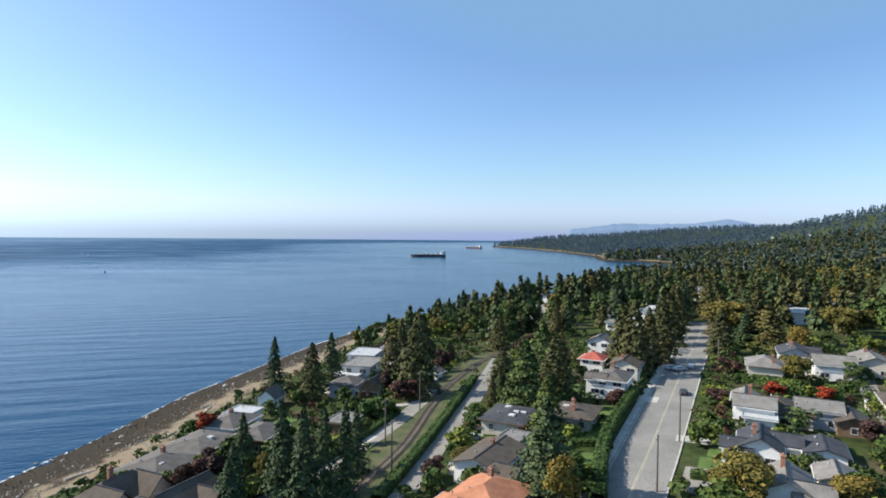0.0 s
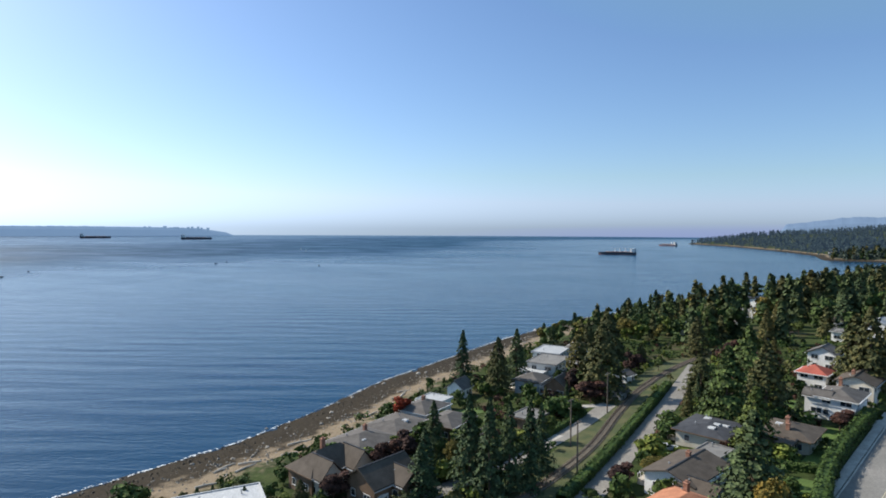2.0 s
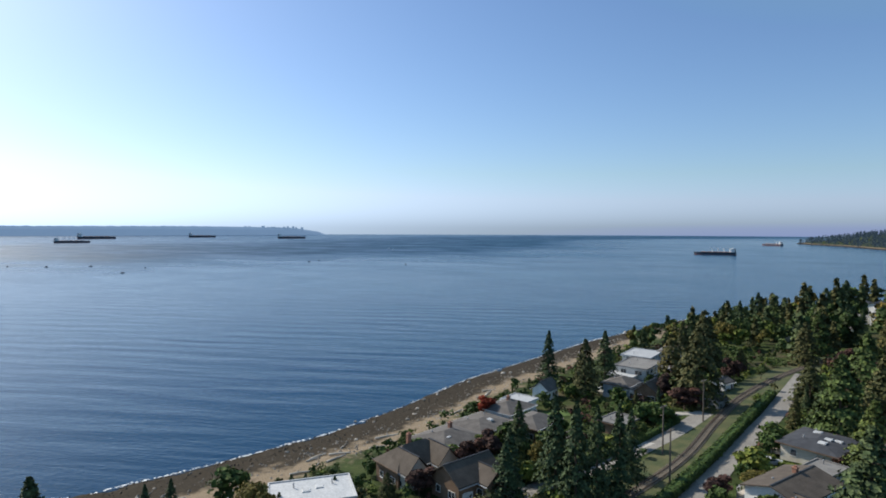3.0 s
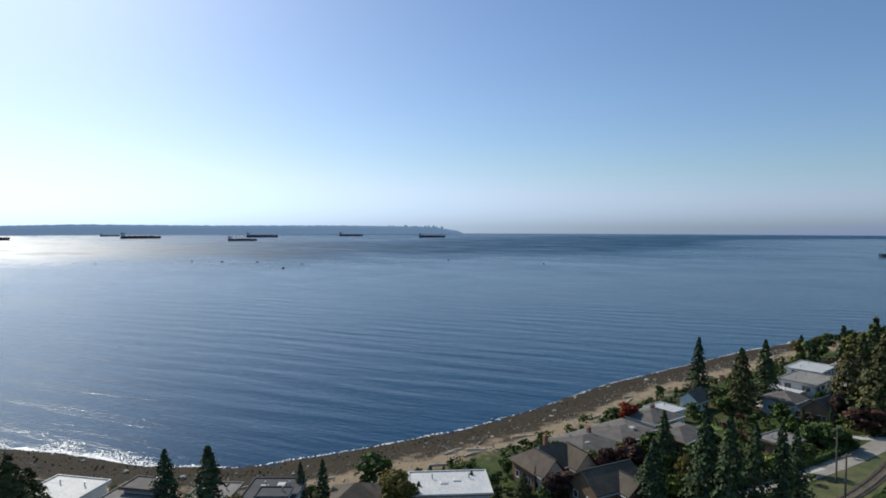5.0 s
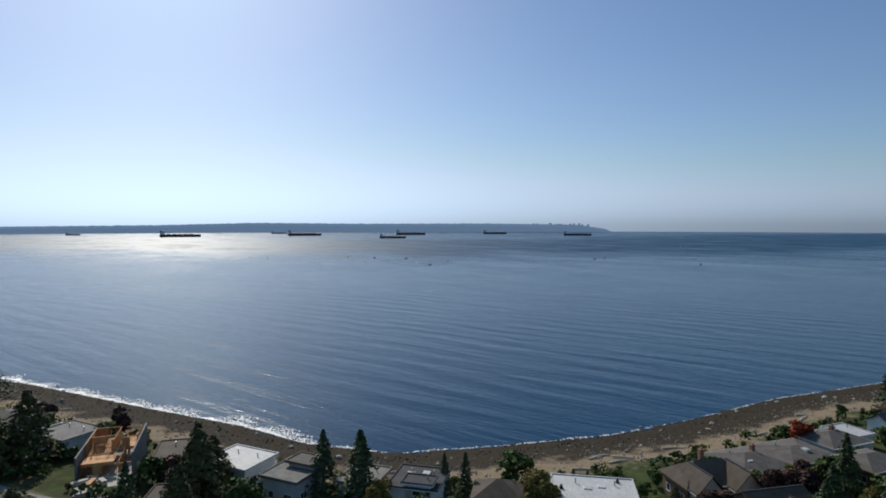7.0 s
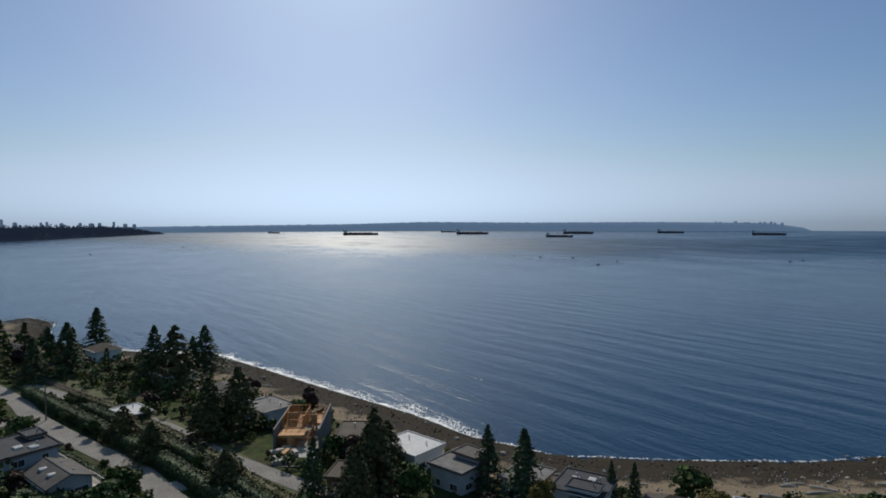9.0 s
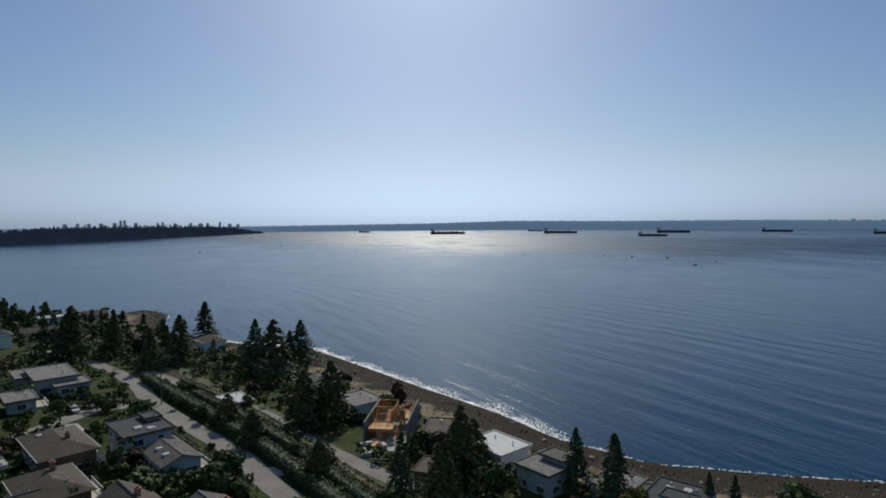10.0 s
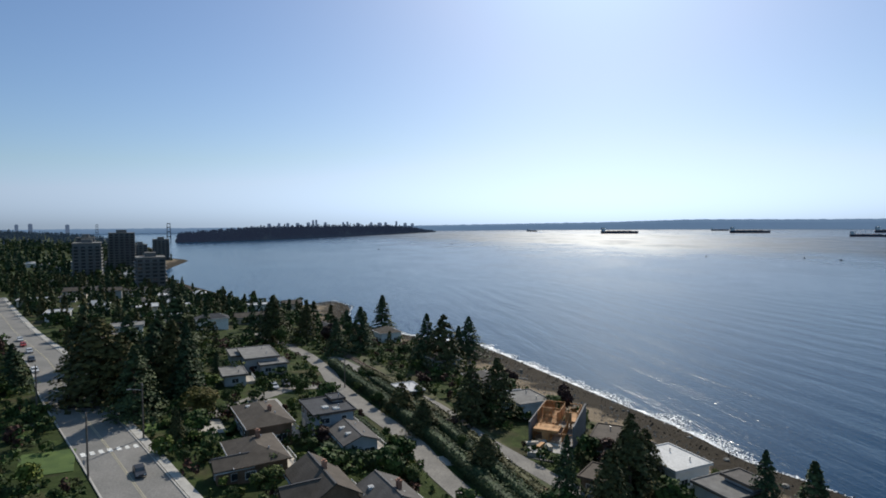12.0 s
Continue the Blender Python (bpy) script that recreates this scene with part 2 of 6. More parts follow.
def water_material():
    m, nt, b = shader("sea_water", 0.2, 0, 0.25)
    b.inputs["IOR"].default_value = 1.33
    b.inputs["Specular Tint"].default_value = (0.62, 0.88, 1.0, 1)
    tc = nt.nodes.new("ShaderNodeTexCoord")
    off = nt.nodes.new("ShaderNodeAttribute")
    off.attribute_name = "offshore"
    drift = noise_node(nt, 0.0025, 4, 0.6, (0.7, 2.2, 1))
    nt.links.new(ramp(nt, drift.outputs[0], ((0.35, (0.001, 0.026, 0.066)), (0.65, (0.002, 0.039, 0.082)))), b.inputs["Base Color"])
    # calm under the shore, ruffled by the wind a kilometre out
    gust = ramp(nt, drift.outputs[0], ((0.36, (0.62, 0.62, 0.62)), (0.6, (1, 1, 1))))
    wind = ramp(nt, off.outputs["Fac"], ((0.0, (0.05, 0.05, 0.05)), (0.12, (0.25, 0.25, 0.25)), (0.175, (0.55, 0.55, 0.55)), (0.20, (1, 1, 1)), (0.34, (1, 1, 1)), (0.43, (0.55, 0.55, 0.55)), (0.8, (0.58, 0.58, 0.58))))
    r = mix(nt, 1.0, wind, gust, "MULTIPLY")
    # cat's-paws: long streaks of ruffled water between smoother ones
    paws = noise_node(nt, 0.011, 5, 0.7, (0.55, 0.9, 1))
    r = mix(nt, 1.0, r, ramp(nt, paws.outputs[0], ((0.40, (0.55, 0.55, 0.55)), (0.60, (1.1, 1.1, 1.1)))), "MULTIPLY")
    nt.links.new(mix(nt, r, (0.15, 0.15, 0.15), (0.60, 0.60, 0.60)), b.inputs["Roughness"])
    mp = nt.nodes.new("ShaderNodeMapping")
    mp.inputs["Rotation"].default_value = (0, 0, radians(-18))
    nt.links.new(tc.outputs["Object"], mp.inputs[0])
    w = nt.nodes.new("ShaderNodeTexWave")
    w.bands_direction, w.wave_profile = "Y", "SIN"
    for k, v in (("Scale", 0.020), ("Distortion", 11.0), ("Detail", 3.0), ("Detail Scale", 0.3), ("Detail Roughness", 0.65)):
        w.inputs[k].default_value = v
    nt.links.new(mp.outputs[0], w.inputs[0])
    chop = noise_node(nt, 0.45, 4, 0.62, (1.0, 1.7, 1))
    mid = noise_node(nt, 0.07, 4, 0.6)
    m2 = nt.nodes.new("ShaderNodeMapping")
    m2.inputs["Scale"].default_value = (0.22, 1.5, 1)
    nt.links.new(mp.outputs[0], m2.inputs[0])
    nt.links.new(m2.outputs[0], mid.inputs["Vector"])
    ms = nt.nodes.new("ShaderNodeMath")
    ms.operation = "MULTIPLY_ADD"
    nt.links.new(w.outputs[1], ms.inputs[0])
    ms.inputs[1].default_value = 0.16
    nt.links.new(mid.outputs[0], ms.inputs[2])
    b1 = nt.nodes.new("ShaderNodeBump")
    b1.inputs["Strength"].default_value, b1.inputs["Distance"].default_value = 0.45, 1.5
    nt.links.new(ms.outputs[0], b1.inputs["Height"])
    b2 = bump(nt, b, chop.outputs[0], 0.4, 0.4)
    nt.links.new(b1.outputs[0], b2.inputs["Normal"])
    return m


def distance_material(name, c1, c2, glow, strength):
    """Far land seen through miles of sea air: a plain backdrop, that haze painted as bluish colour and glow."""
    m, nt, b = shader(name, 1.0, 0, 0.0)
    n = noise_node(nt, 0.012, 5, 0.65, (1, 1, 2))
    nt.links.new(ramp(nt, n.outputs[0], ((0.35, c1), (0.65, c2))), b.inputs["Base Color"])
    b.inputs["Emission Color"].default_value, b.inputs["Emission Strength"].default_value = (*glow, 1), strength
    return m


# ---- tools for building ----
class Shape:
    """Collects vertices and faces for one mesh."""

    def __init__(self):
        self.v, self.f = [], []

    def add(self, verts, faces):
        o = len(self.v)
        self.v += [tuple(p) for p in verts]
        self.f += [tuple(o + i for i in f) for f in faces]
        return self

    def box(self, x0, x1, y0, y1, z0, z1):
        return self.add([(x0, y0, z0), (x1, y0, z0), (x1, y1, z0), (x0, y1, z0), (x0, y0, z1), (x1, y0, z1), (x1, y1, z1), (x0, y1, z1)],
                        [(3, 2, 1, 0), (4, 5, 6, 7), (0, 1, 5, 4), (1, 2, 6, 5), (2, 3, 7, 6), (3, 0, 4, 7)])

    def tube(self, a, b, ra, rb, n=8):
        a, b = Vector(a), Vector(b)
        q = (b - a).to_track_quat("Z", "Y")
        ring = [q @ Vector((math.cos(2 * math.pi * i / n), math.sin(2 * math.pi * i / n), 0)) for i in range(n)]
        return self.add([a + r * ra for r in ring] + [b + r * rb for r in ring],
                        [(i, (i + 1) % n, n + (i + 1) % n, n + i) for i in range(n)] + [tuple(range(n))[::-1], tuple(range(n, 2 * n))])


def part(name, shape, material, parent=None, label="", smooth=False):
    me = bpy.data.meshes.new(name)
    me.from_pydata(shape.v, [], shape.f)
    me.materials.append(material)
    if smooth:
        me.shade_smooth()
    ob = new(name, me)
    ob.parent = parent
    if label:
        tagged(ob, label)
    return ob


def arrays(name, v, f, material, parent=None, smooth=False):
    """A mesh from arrays of vertices and of faces that all have the same number of corners."""
    v, f = np.asarray(v, np.float32), np.asarray(f, np.int32)
    me = bpy.data.meshes.new(name)
    me.vertices.add(len(v))
    me.vertices.foreach_set("co", v.ravel())
    me.loops.add(f.size)
    me.loops.foreach_set("vertex_index", f.ravel())
    me.polygons.add(len(f))
    me.polygons.foreach_set("loop_start", np.arange(0, f.size, f.shape[1], dtype=np.int32))
    me.update(calc_edges=True)
    me.materials.append(material)
    if smooth:
        me.shade_smooth()
    else:
        me.shade_flat()
    ob = new(name, me)
    ob.parent = parent
    return ob


def thing(name, m, label, category, group="", kind=""):
    ob = new(name)
    ob.matrix_basis = m
    return tagged(ob, label, category, group, kind)


# ---- the lie of the land ----
SHORE = np.array([(2600, 5000), (1500, 4100), (620, 3150), (270, 2790), (207, 2627), (326, 2292), (388, 1848), (400, 1540), (351, 1305), (440, 1290), (480, 1130), (330, 850), (130, 600),
                  (20, 470), (-31, 391), (-65, 299), (-78, 248), (-90, 202), (-95, 160), (-101, 130), (-112, 102), (-125, 75), (-144, 60),
                  (-168, 50), (-200, 32), (-254, 3), (-275, -10), (-296, -45), (-333, -87), (-400, -101), (-427, -122), (-402, -138), (-397, -165),
                  (-461, -224), (-587, -348), (-690, -416), (-921, -501), (-930, -530), (-1056, -640), (-1444, -900), (-1924, -1300), (-2600, -1900)], float)
LAND = np.vstack([SHORE, [(-2600, -5200), (5200, -5200), (5200, 5000)]])


def inland(x, y):
    """Metres from the waterline, negative at sea."""
    x, y = np.asarray(x, float), np.asarray(y, float)
    d, ins = np.full(x.shape, 1e9), np.zeros(x.shape, bool)
    for i in range(len(LAND)):
        (ax, ay), (bx, by) = LAND[i], LAND[(i + 1) % len(LAND)]
        if i < len(SHORE) - 1:
            ux, uy = bx - ax, by - ay
            k = np.clip(((x - ax) * ux + (y - ay) * uy) / (ux * ux + uy * uy), 0, 1)
            d = np.minimum(d, np.hypot(x - ax - k * ux, y - ay - k * uy))
        c = (ay > y) != (by > y)
        ins ^= c & (x < (bx - ax) * (y - ay) / (by - ay + 1e-12) + ax)
    return np.where(ins, d, -d)


def land_height(x, y):
    s = inland(x, y)
    z = np.interp(s, [-60, -8, 0, 12, 25, 40, 65, 100, 140, 250, 600, 1500], [-4, -1, 0, 1.3, 3.2, 4.6, 6.5, 9.5, 13, 19, 38, 75])
    x, y = np.asarray(x), np.asarray(y)
    z = z + 30 * np.exp(-(((x - 1000) / 330) ** 2 + ((y - 2520) / 330) ** 2)) + 30 * np.exp(-(((x - 1380) / 300) ** 2 + ((y - 2300) / 330) ** 2)) + 20 * np.exp(-(((x - 560) / 190) ** 2 + ((y - 2800) / 230) ** 2))
    return z + 88 * np.exp(-(((x - 1130) / 300) ** 2 + ((y - 1330) / 420) ** 2))


def ground_z(x, y):
    return float(land_height(np.array([x]), np.array([y]))[0])


def disc(radii, steps):
    """A round sheet of quads in rings, as arrays of x, y and faces."""
    a = np.linspace(0, 2 * np.pi, steps, endpoint=False)
    x, y = np.outer(radii, np.cos(a)).ravel(), np.outer(radii, np.sin(a)).ravel()
    i, j = np.meshgrid(np.arange(len(radii) - 1), np.arange(steps), indexing="ij")
    k = (j + 1) % steps
    f = np.stack([i * steps + j, (i + 1) * steps + j, (i + 1) * steps + k, i * steps + k], -1).reshape(-1, 4)
    return x, y, f


radii = np.concatenate([[0.0], np.arange(10, 300, 2.5), np.geomspace(300, 4980, 70)])
gx, gy, gf = disc(radii, 540)
gs = inland(gx, gy)
gz = land_height(gx, gy)
near_shore = np.exp(-((gs - 10) / 12) ** 2)
rough = np.array([noise.noise(Vector((a * 0.22, b * 0.22, 3))) for a, b in zip(gx, gy)])
gz = gz + rough * 0.45 * near_shore
ground = tagged(arrays("ground", np.stack([gx, gy, gz], 1), gf, ground_material(), None, True), "sloping suburban land with lawns down to a stony beach", "ground", kind="structure")
at = ground.data.attributes.new("inland", "FLOAT", "POINT")
at.data.foreach_set("value", (gs / 100).astype(np.float32))
sx, sy, sf = disc(np.concatenate([[40], np.geomspace(80, 4985, 60)]), 360)
sea = tagged(arrays("water", np.stack([sx, sy, np.zeros(len(sx))], 1), sf, water_material(), None, True), "calm blue sea with long low swell lines", "sea", kind="structure")
so = sea.data.attributes.new("offshore", "FLOAT", "POINT")
so.data.foreach_set("value", (np.maximum(-inland(sx, sy), 0) / 5000).astype(np.float32))


def smooth_line(points, step=3.0):
    """A rounded line through the points, sampled every step metres."""
    p = np.array(points, float)
    p = np.vstack([2 * p[0] - p[1], p, 2 * p[-1] - p[-2]])
    out = []
    for i in range(1, len(p) - 2):
        n = max(2, int(np.linalg.norm(p[i + 1] - p[i]) / step))
        for t in np.arange(n) / n:
            out.append(0.5 * (2 * p[i] + (p[i + 1] - p[i - 1]) * t + (2 * p[i - 1] - 5 * p[i] + 4 * p[i + 1] - p[i + 2]) * t * t + (3 * p[i] - 3 * p[i + 1] + p[i + 2] - p[i - 1]) * t ** 3))
    return np.array(out + [p[-2]])


def offset(line, d):
    """The line moved d metres to its left."""
    t = np.gradient(line, axis=0)
    t /= np.linalg.norm(t, axis=1)[:, None]
    return line + d * np.stack([-t[:, 1], t[:, 0]], 1)


def ribbon(name, line, left, right, up, material, thick=0.25, parent=None):
    """A draped strip with thickness between two offsets of a line; offsets may vary along it."""
    left, right = np.broadcast_to(left, len(line)), np.broadcast_to(right, len(line))
    t = np.gradient(line, axis=0)
    t /= np.linalg.norm(t, axis=1)[:, None]
    nrm = np.stack([-t[:, 1], t[:, 0]], 1)
    a, m, b = line + left[:, None] * nrm, line + ((left + right) / 2)[:, None] * nrm, line - 0 * nrm + right[:, None] * nrm
    za, zm, zb = [np.maximum(land_height(p[:, 0], p[:, 1]), -5) + up for p in (a, m, b)]
    n = len(line)
    v = np.vstack([np.column_stack([p, z]) for p, z in ((a, za), (m, zm), (b, zb), (a, za - thick), (b, zb - thick))])
    i = np.arange(n - 1)
    q = lambda r, s: np.stack([r * n + i, s * n + i, s * n + i + 1, r * n + i + 1], 1)
    f = np.vstack([q(0, 1), q(1, 2), q(3, 0), q(2, 4)])
    return arrays(name, v, f, material, parent)


ROAD = smooth_line([(129, 286), (104, 236), (90, 210), (64, 160), (44, 121), (33, 100), (5, 45), (-45, -10), (-90, -58), (-108, -77), (-143, -114), (-176, -146), (-235, -212), (-330, -310)])
LANE = smooth_line([(22, 225), (14, 189), (9, 167), (1, 140), (-8, 106), (-27, 68), (-62, 25), (-109, -8), (-130, -19), (-153, -35), (-176, -50), (-194, -59), (-225, -80), (-262, -112)])
RAIL = smooth_line([(70, 300), (36, 257), (16, 222), (3, 188), (-3, 162), (-12, 122), (-36, 72), (-75, 40), (-112, 8), (-150, -14), (-185, -34), (-230, -66)])
FRONT = smooth_line([(-6, 170), (-10, 157), (-14, 146), (-22, 128), (-34, 108), (-58, 66), (-88, 36), (-109, 18), (-126, 5), (-140, -5), (-163, -18), (-182, -34), (-214, -62)])
M["verge"] = surface("dry_verge", (0.040, 0.058, 0.018), (0.095, 0.092, 0.036), 0.22, 2.5, 0.95, 0.08)
tagged(ribbon("verge", RAIL, 6.0, -7.0, 0.06, M["verge"]), "strip of dry grass and weeds along the railway", "verge", kind="structure")
tagged(ribbon("road_main", ROAD, 5.6, -5.6, 0.10, M["asphalt"]), "wide sunlit grey asphalt road running along the slope", "road", kind="structure")
tagged(ribbon("road_lane", LANE, 2.6, -2.6, 0.10, M["lane"]), "narrow pale asphalt lane beside the railway", "road", kind="structure")
tagged(ribbon("road_front", FRONT, 2.4, -2.4, 0.10, M["lane"]), "narrow waterfront lane between gardens", "road", kind="structure")
tagged(ribbon("road_link", smooth_line([(-173, -47), (-166, -60), (-150, -66), (-138, -69), (-126, -72)]), 2.4, -2.4, 0.11, M["lane"]), "short lane leading to houses", "road", kind="structure")


# ---- plants ----
def sprays(points, normals, size, rng, droop=0.0):
    """Small bent leaf sprays, two triangles each, at points and roughly along their normals."""
    n = len(points)
    nrm = normals + rng.normal(0, 0.32, (n, 3))
    nrm[:, 2] -= droop
    nrm /= np.linalg.norm(nrm, axis=1)[:, None]
    side = np.cross(nrm, rng.normal(0, 1, (n, 3)))
    side /= np.linalg.norm(side, axis=1)[:, None] + 1e-9
    up = np.cross(side, nrm)
    s = (size * rng.uniform(0.6, 1.35, n))[:, None]
    a, b = points - side * s * 0.5, points + side * s * 0.5
    c, d = points + up * s * 0.75 + nrm * s * 0.2, points - up * s * 0.6 + nrm * s * 0.15
    v = np.stack([a, b, c, d], 1).reshape(-1, 3)
    k = np.arange(n)[:, None] * 4
    return v, np.vstack([k + [0, 1, 2], k + [1, 0, 3]])


def conifer_points(rng, h, r, n, ragged=0.3, bare=0.1, taper=0.9):
    """Points on the tiers of limbs of a conifer, and the way out from the stem."""
    tiers = max(12, int(h * 1.45))
    t = rng.uniform(0, 1, n) ** 1.25
    tier = np.floor(t * tiers)
    z = (tier + 0.5) / tiers
    lift = rng.uniform(-0.7, 0.7, (tiers + 1, 9)) / tiers
    limbs = rng.uniform(0, 2 * np.pi, (tiers + 1, 9))
    reach = rng.uniform(1 - ragged, 1.1, (tiers + 1, 9))
    li = rng.integers(0, 9, n)
    ti = tier.astype(int)
    a = limbs[ti, li] + rng.normal(0, 0.16, n)
    z = np.clip(z + lift[ti, li], 0, 0.995)
    along = rng.uniform(0.25, 1, n) ** 0.6
    rad = 1.45 * r * (1 - z) ** taper * reach[ti, li] * along + 0.15
    zz = h * (bare + (1 - bare) * z) - along * rad * 0.28 + rng.normal(0, 0.12, n) * h * 0.04
    p = np.stack([np.cos(a) * rad, np.sin(a) * rad, zz], 1)
    nrm = np.stack([np.cos(a) * 0.8, np.sin(a) * 0.8, np.full(n, 0.55)], 1)
    return p, nrm


def lobes(rng, h, r, n, count=9, low=0.3):
    """Points on the outside of the leafy lobes of a broad crown."""
    ca = rng.uniform(0, 2 * np.pi, count)
    cr = r * rng.uniform(0.15, 0.62, count)
    cz = h * rng.uniform(low + 0.15, 0.84, count)
    c = np.stack([np.cos(ca) * cr, np.sin(ca) * cr, cz], 1)
    c[0] = (0, 0, h * 0.78)
    size = r * rng.uniform(0.26, 0.5, count) * (10 / max(count, 10)) ** 0.25
    i = rng.integers(0, count, n)
    d = rng.normal(0, 1, (n, 3))
    d[:, 2] = np.where(rng.uniform(0, 1, n) < 0.75, np.abs(d[:, 2]), d[:, 2])
    d /= np.linalg.norm(d, axis=1)[:, None]
    p = c[i] + d * (size[i] * rng.uniform(0.72, 1.08, n))[:, None] * np.array([1, 1, 0.85])
    return p, d, c, size


def trunk_shape(rng, h, r0, limbs, reach):
    s = Shape()
    pts = [(rng.normal(0, 0.02) * h * i / 5, rng.normal(0, 0.02) * h * i / 5, -0.5 + h * i / 5) for i in range(6)]
    for i in range(5):
        s.tube(pts[i], pts[i + 1], r0 * (1 - i / 5.5), r0 * (1 - (i + 1) / 5.5), 7)
    for k in range(limbs):
        z, a = h * rng.uniform(0.3, 0.85), rng.uniform(0, 6.28)
        l = reach * rng.uniform(0.5, 0.9)
        s.tube((0, 0, z), (math.cos(a) * l, math.sin(a) * l, z + l * 0.45), r0 * 0.3, r0 * 0.06, 5)
    return s


def make_conifer(seed, material, h, r, label, n=2700, size=0.56, ragged=0.48, bare=0.08, taper=0.92):
    rng = np.random.default_rng(seed)
    tree = thing("conifer_tree", pose(0, 0, 0), label, "tree")
    part("trunk", trunk_shape(rng, h * 0.95, 0.02 * h, 14, r * 0.6), M["bark"], tree)
    p, nrm = conifer_points(rng, h, r, n, ragged, bare, taper)
    v, f = sprays(p, nrm, size, rng, 0.1)
    arrays("crown", v, f, material, tree)
    return tree


def make_broadleaf(seed, material, h, r, label, n=1900, size=0.54, low=0.25, name="broadleaf_tree", stem=0.025):
    rng = np.random.default_rng(seed)
    tree = thing(name, pose(0, 0, 0), label, "tree" if name.endswith("tree") else "shrub")
    part("trunk", trunk_shape(rng, h * 0.75, stem * h, 9, r * 0.7), M["bark"], tree)
    p, nrm, c, cs = lobes(rng, h, r, n, 17, low)
    v, f = sprays(p, nrm, size, rng)
    arrays("crown", v, f, material, tree)
    return tree


KINDS = {
    "fir": [make_conifer(11, M["conifer"], 20, 4.2, "tall dark green fir with layered limbs"), make_conifer(12, M["conifer"], 20, 3.6, "tall dark green fir with ragged tiers", ragged=0.65)],
    "cedar": [make_conifer(21, M["cedar"], 18, 4.0, "bronze-green cedar with a dense crown", 2700, 0.62, 0.25, 0.03, 0.72), make_conifer(22, M["cedar"], 18, 4.6, "browned cedar with drooping sprays", 2700, 0.64, 0.3, 0.03, 0.75)],
    "spruce": [make_conifer(31, M["green"], 16, 4.4, "fresh green spruce with a broad base", 2700, 0.6, 0.3, 0.03, 0.8)],
    "green": [make_broadleaf(41, M["green"], 10, 4.2, "full green broadleaf tree"), make_broadleaf(42, M["green"], 10, 4.6, "rounded green garden tree")],
    "lime": [make_broadleaf(51, M["lime"], 9, 3.8, "yellow-green broadleaf tree in early autumn")],
    "gold": [make_broadleaf(61, M["gold"], 9, 4.2, "golden autumn tree with thinning leaves", 3400, 0.40)],
    "red": [make_broadleaf(71, M["red"], 7, 3.0, "bright red autumn maple tree")],
    "purple": [make_broadleaf(81, M["purple"], 7, 3.4, "dark plum-coloured ornamental tree")],
    "bush": [make_broadleaf(91, M["green"], 2.6, 1.9, "rounded green garden shrub", 420, 0.40, 0.1, "shrub", 0.03), make_broadleaf(92, M["hedge"], 2.6, 1.7, "clipped dark green shrub", 420, 0.39, 0.1, "shrub", 0.03)],
    "limebush": [make_broadleaf(93, M["lime"], 2.4, 1.8, "bright yellow-green garden shrub", 420, 0.39, 0.1, "shrub", 0.03)],
    "redbush": [make_broadleaf(94, M["red"], 2.4, 1.7, "small red-leaved garden shrub", 420, 0.39, 0.1, "shrub", 0.03)],
    "plumbush": [make_broadleaf(95, M["purple"], 2.4, 1.8, "dark plum-leaved garden shrub", 420, 0.39, 0.1, "shrub", 0.03)],
}
HEIGHT = {"fir": 20, "cedar": 18, "spruce": 16, "green": 10, "lime": 9, "gold": 9, "red": 7, "purple": 7, "bush": 2.6, "limebush": 2.4, "redbush": 2.4, "plumbush": 2.4}
used = set()
plant_rng = random.Random(5)


class Spots:
    """x, y and radius of what stands already."""

    def __init__(self):
        self.a, self.n = np.zeros((9000, 3)), 0

    def append(self, spot):
        self.a[self.n] = spot
        self.n += 1


OCCUPIED = Spots()


def plant(kind, x, y, h, width=1.0, sink=0.0):
    """One plant of a kind, h metres high; width widens it."""
    t = plant_rng.choice(KINDS[kind])
    if kind in ("fir", "cedar", "spruce") and y > 80:
        width *= 0.86
    k = h / HEIGHT[kind]
    m = pose(x, y, ground_z(x, y) - sink, 0, 0, plant_rng.uniform(0, 360)) @ Matrix.Diagonal((k * width, k * width, k, 1))
    OCCUPIED.append((x, y, 1.2))
    if t not in used:
        used.add(t)
        t.matrix_basis = m
        return t
    return copy_thing(t, m)


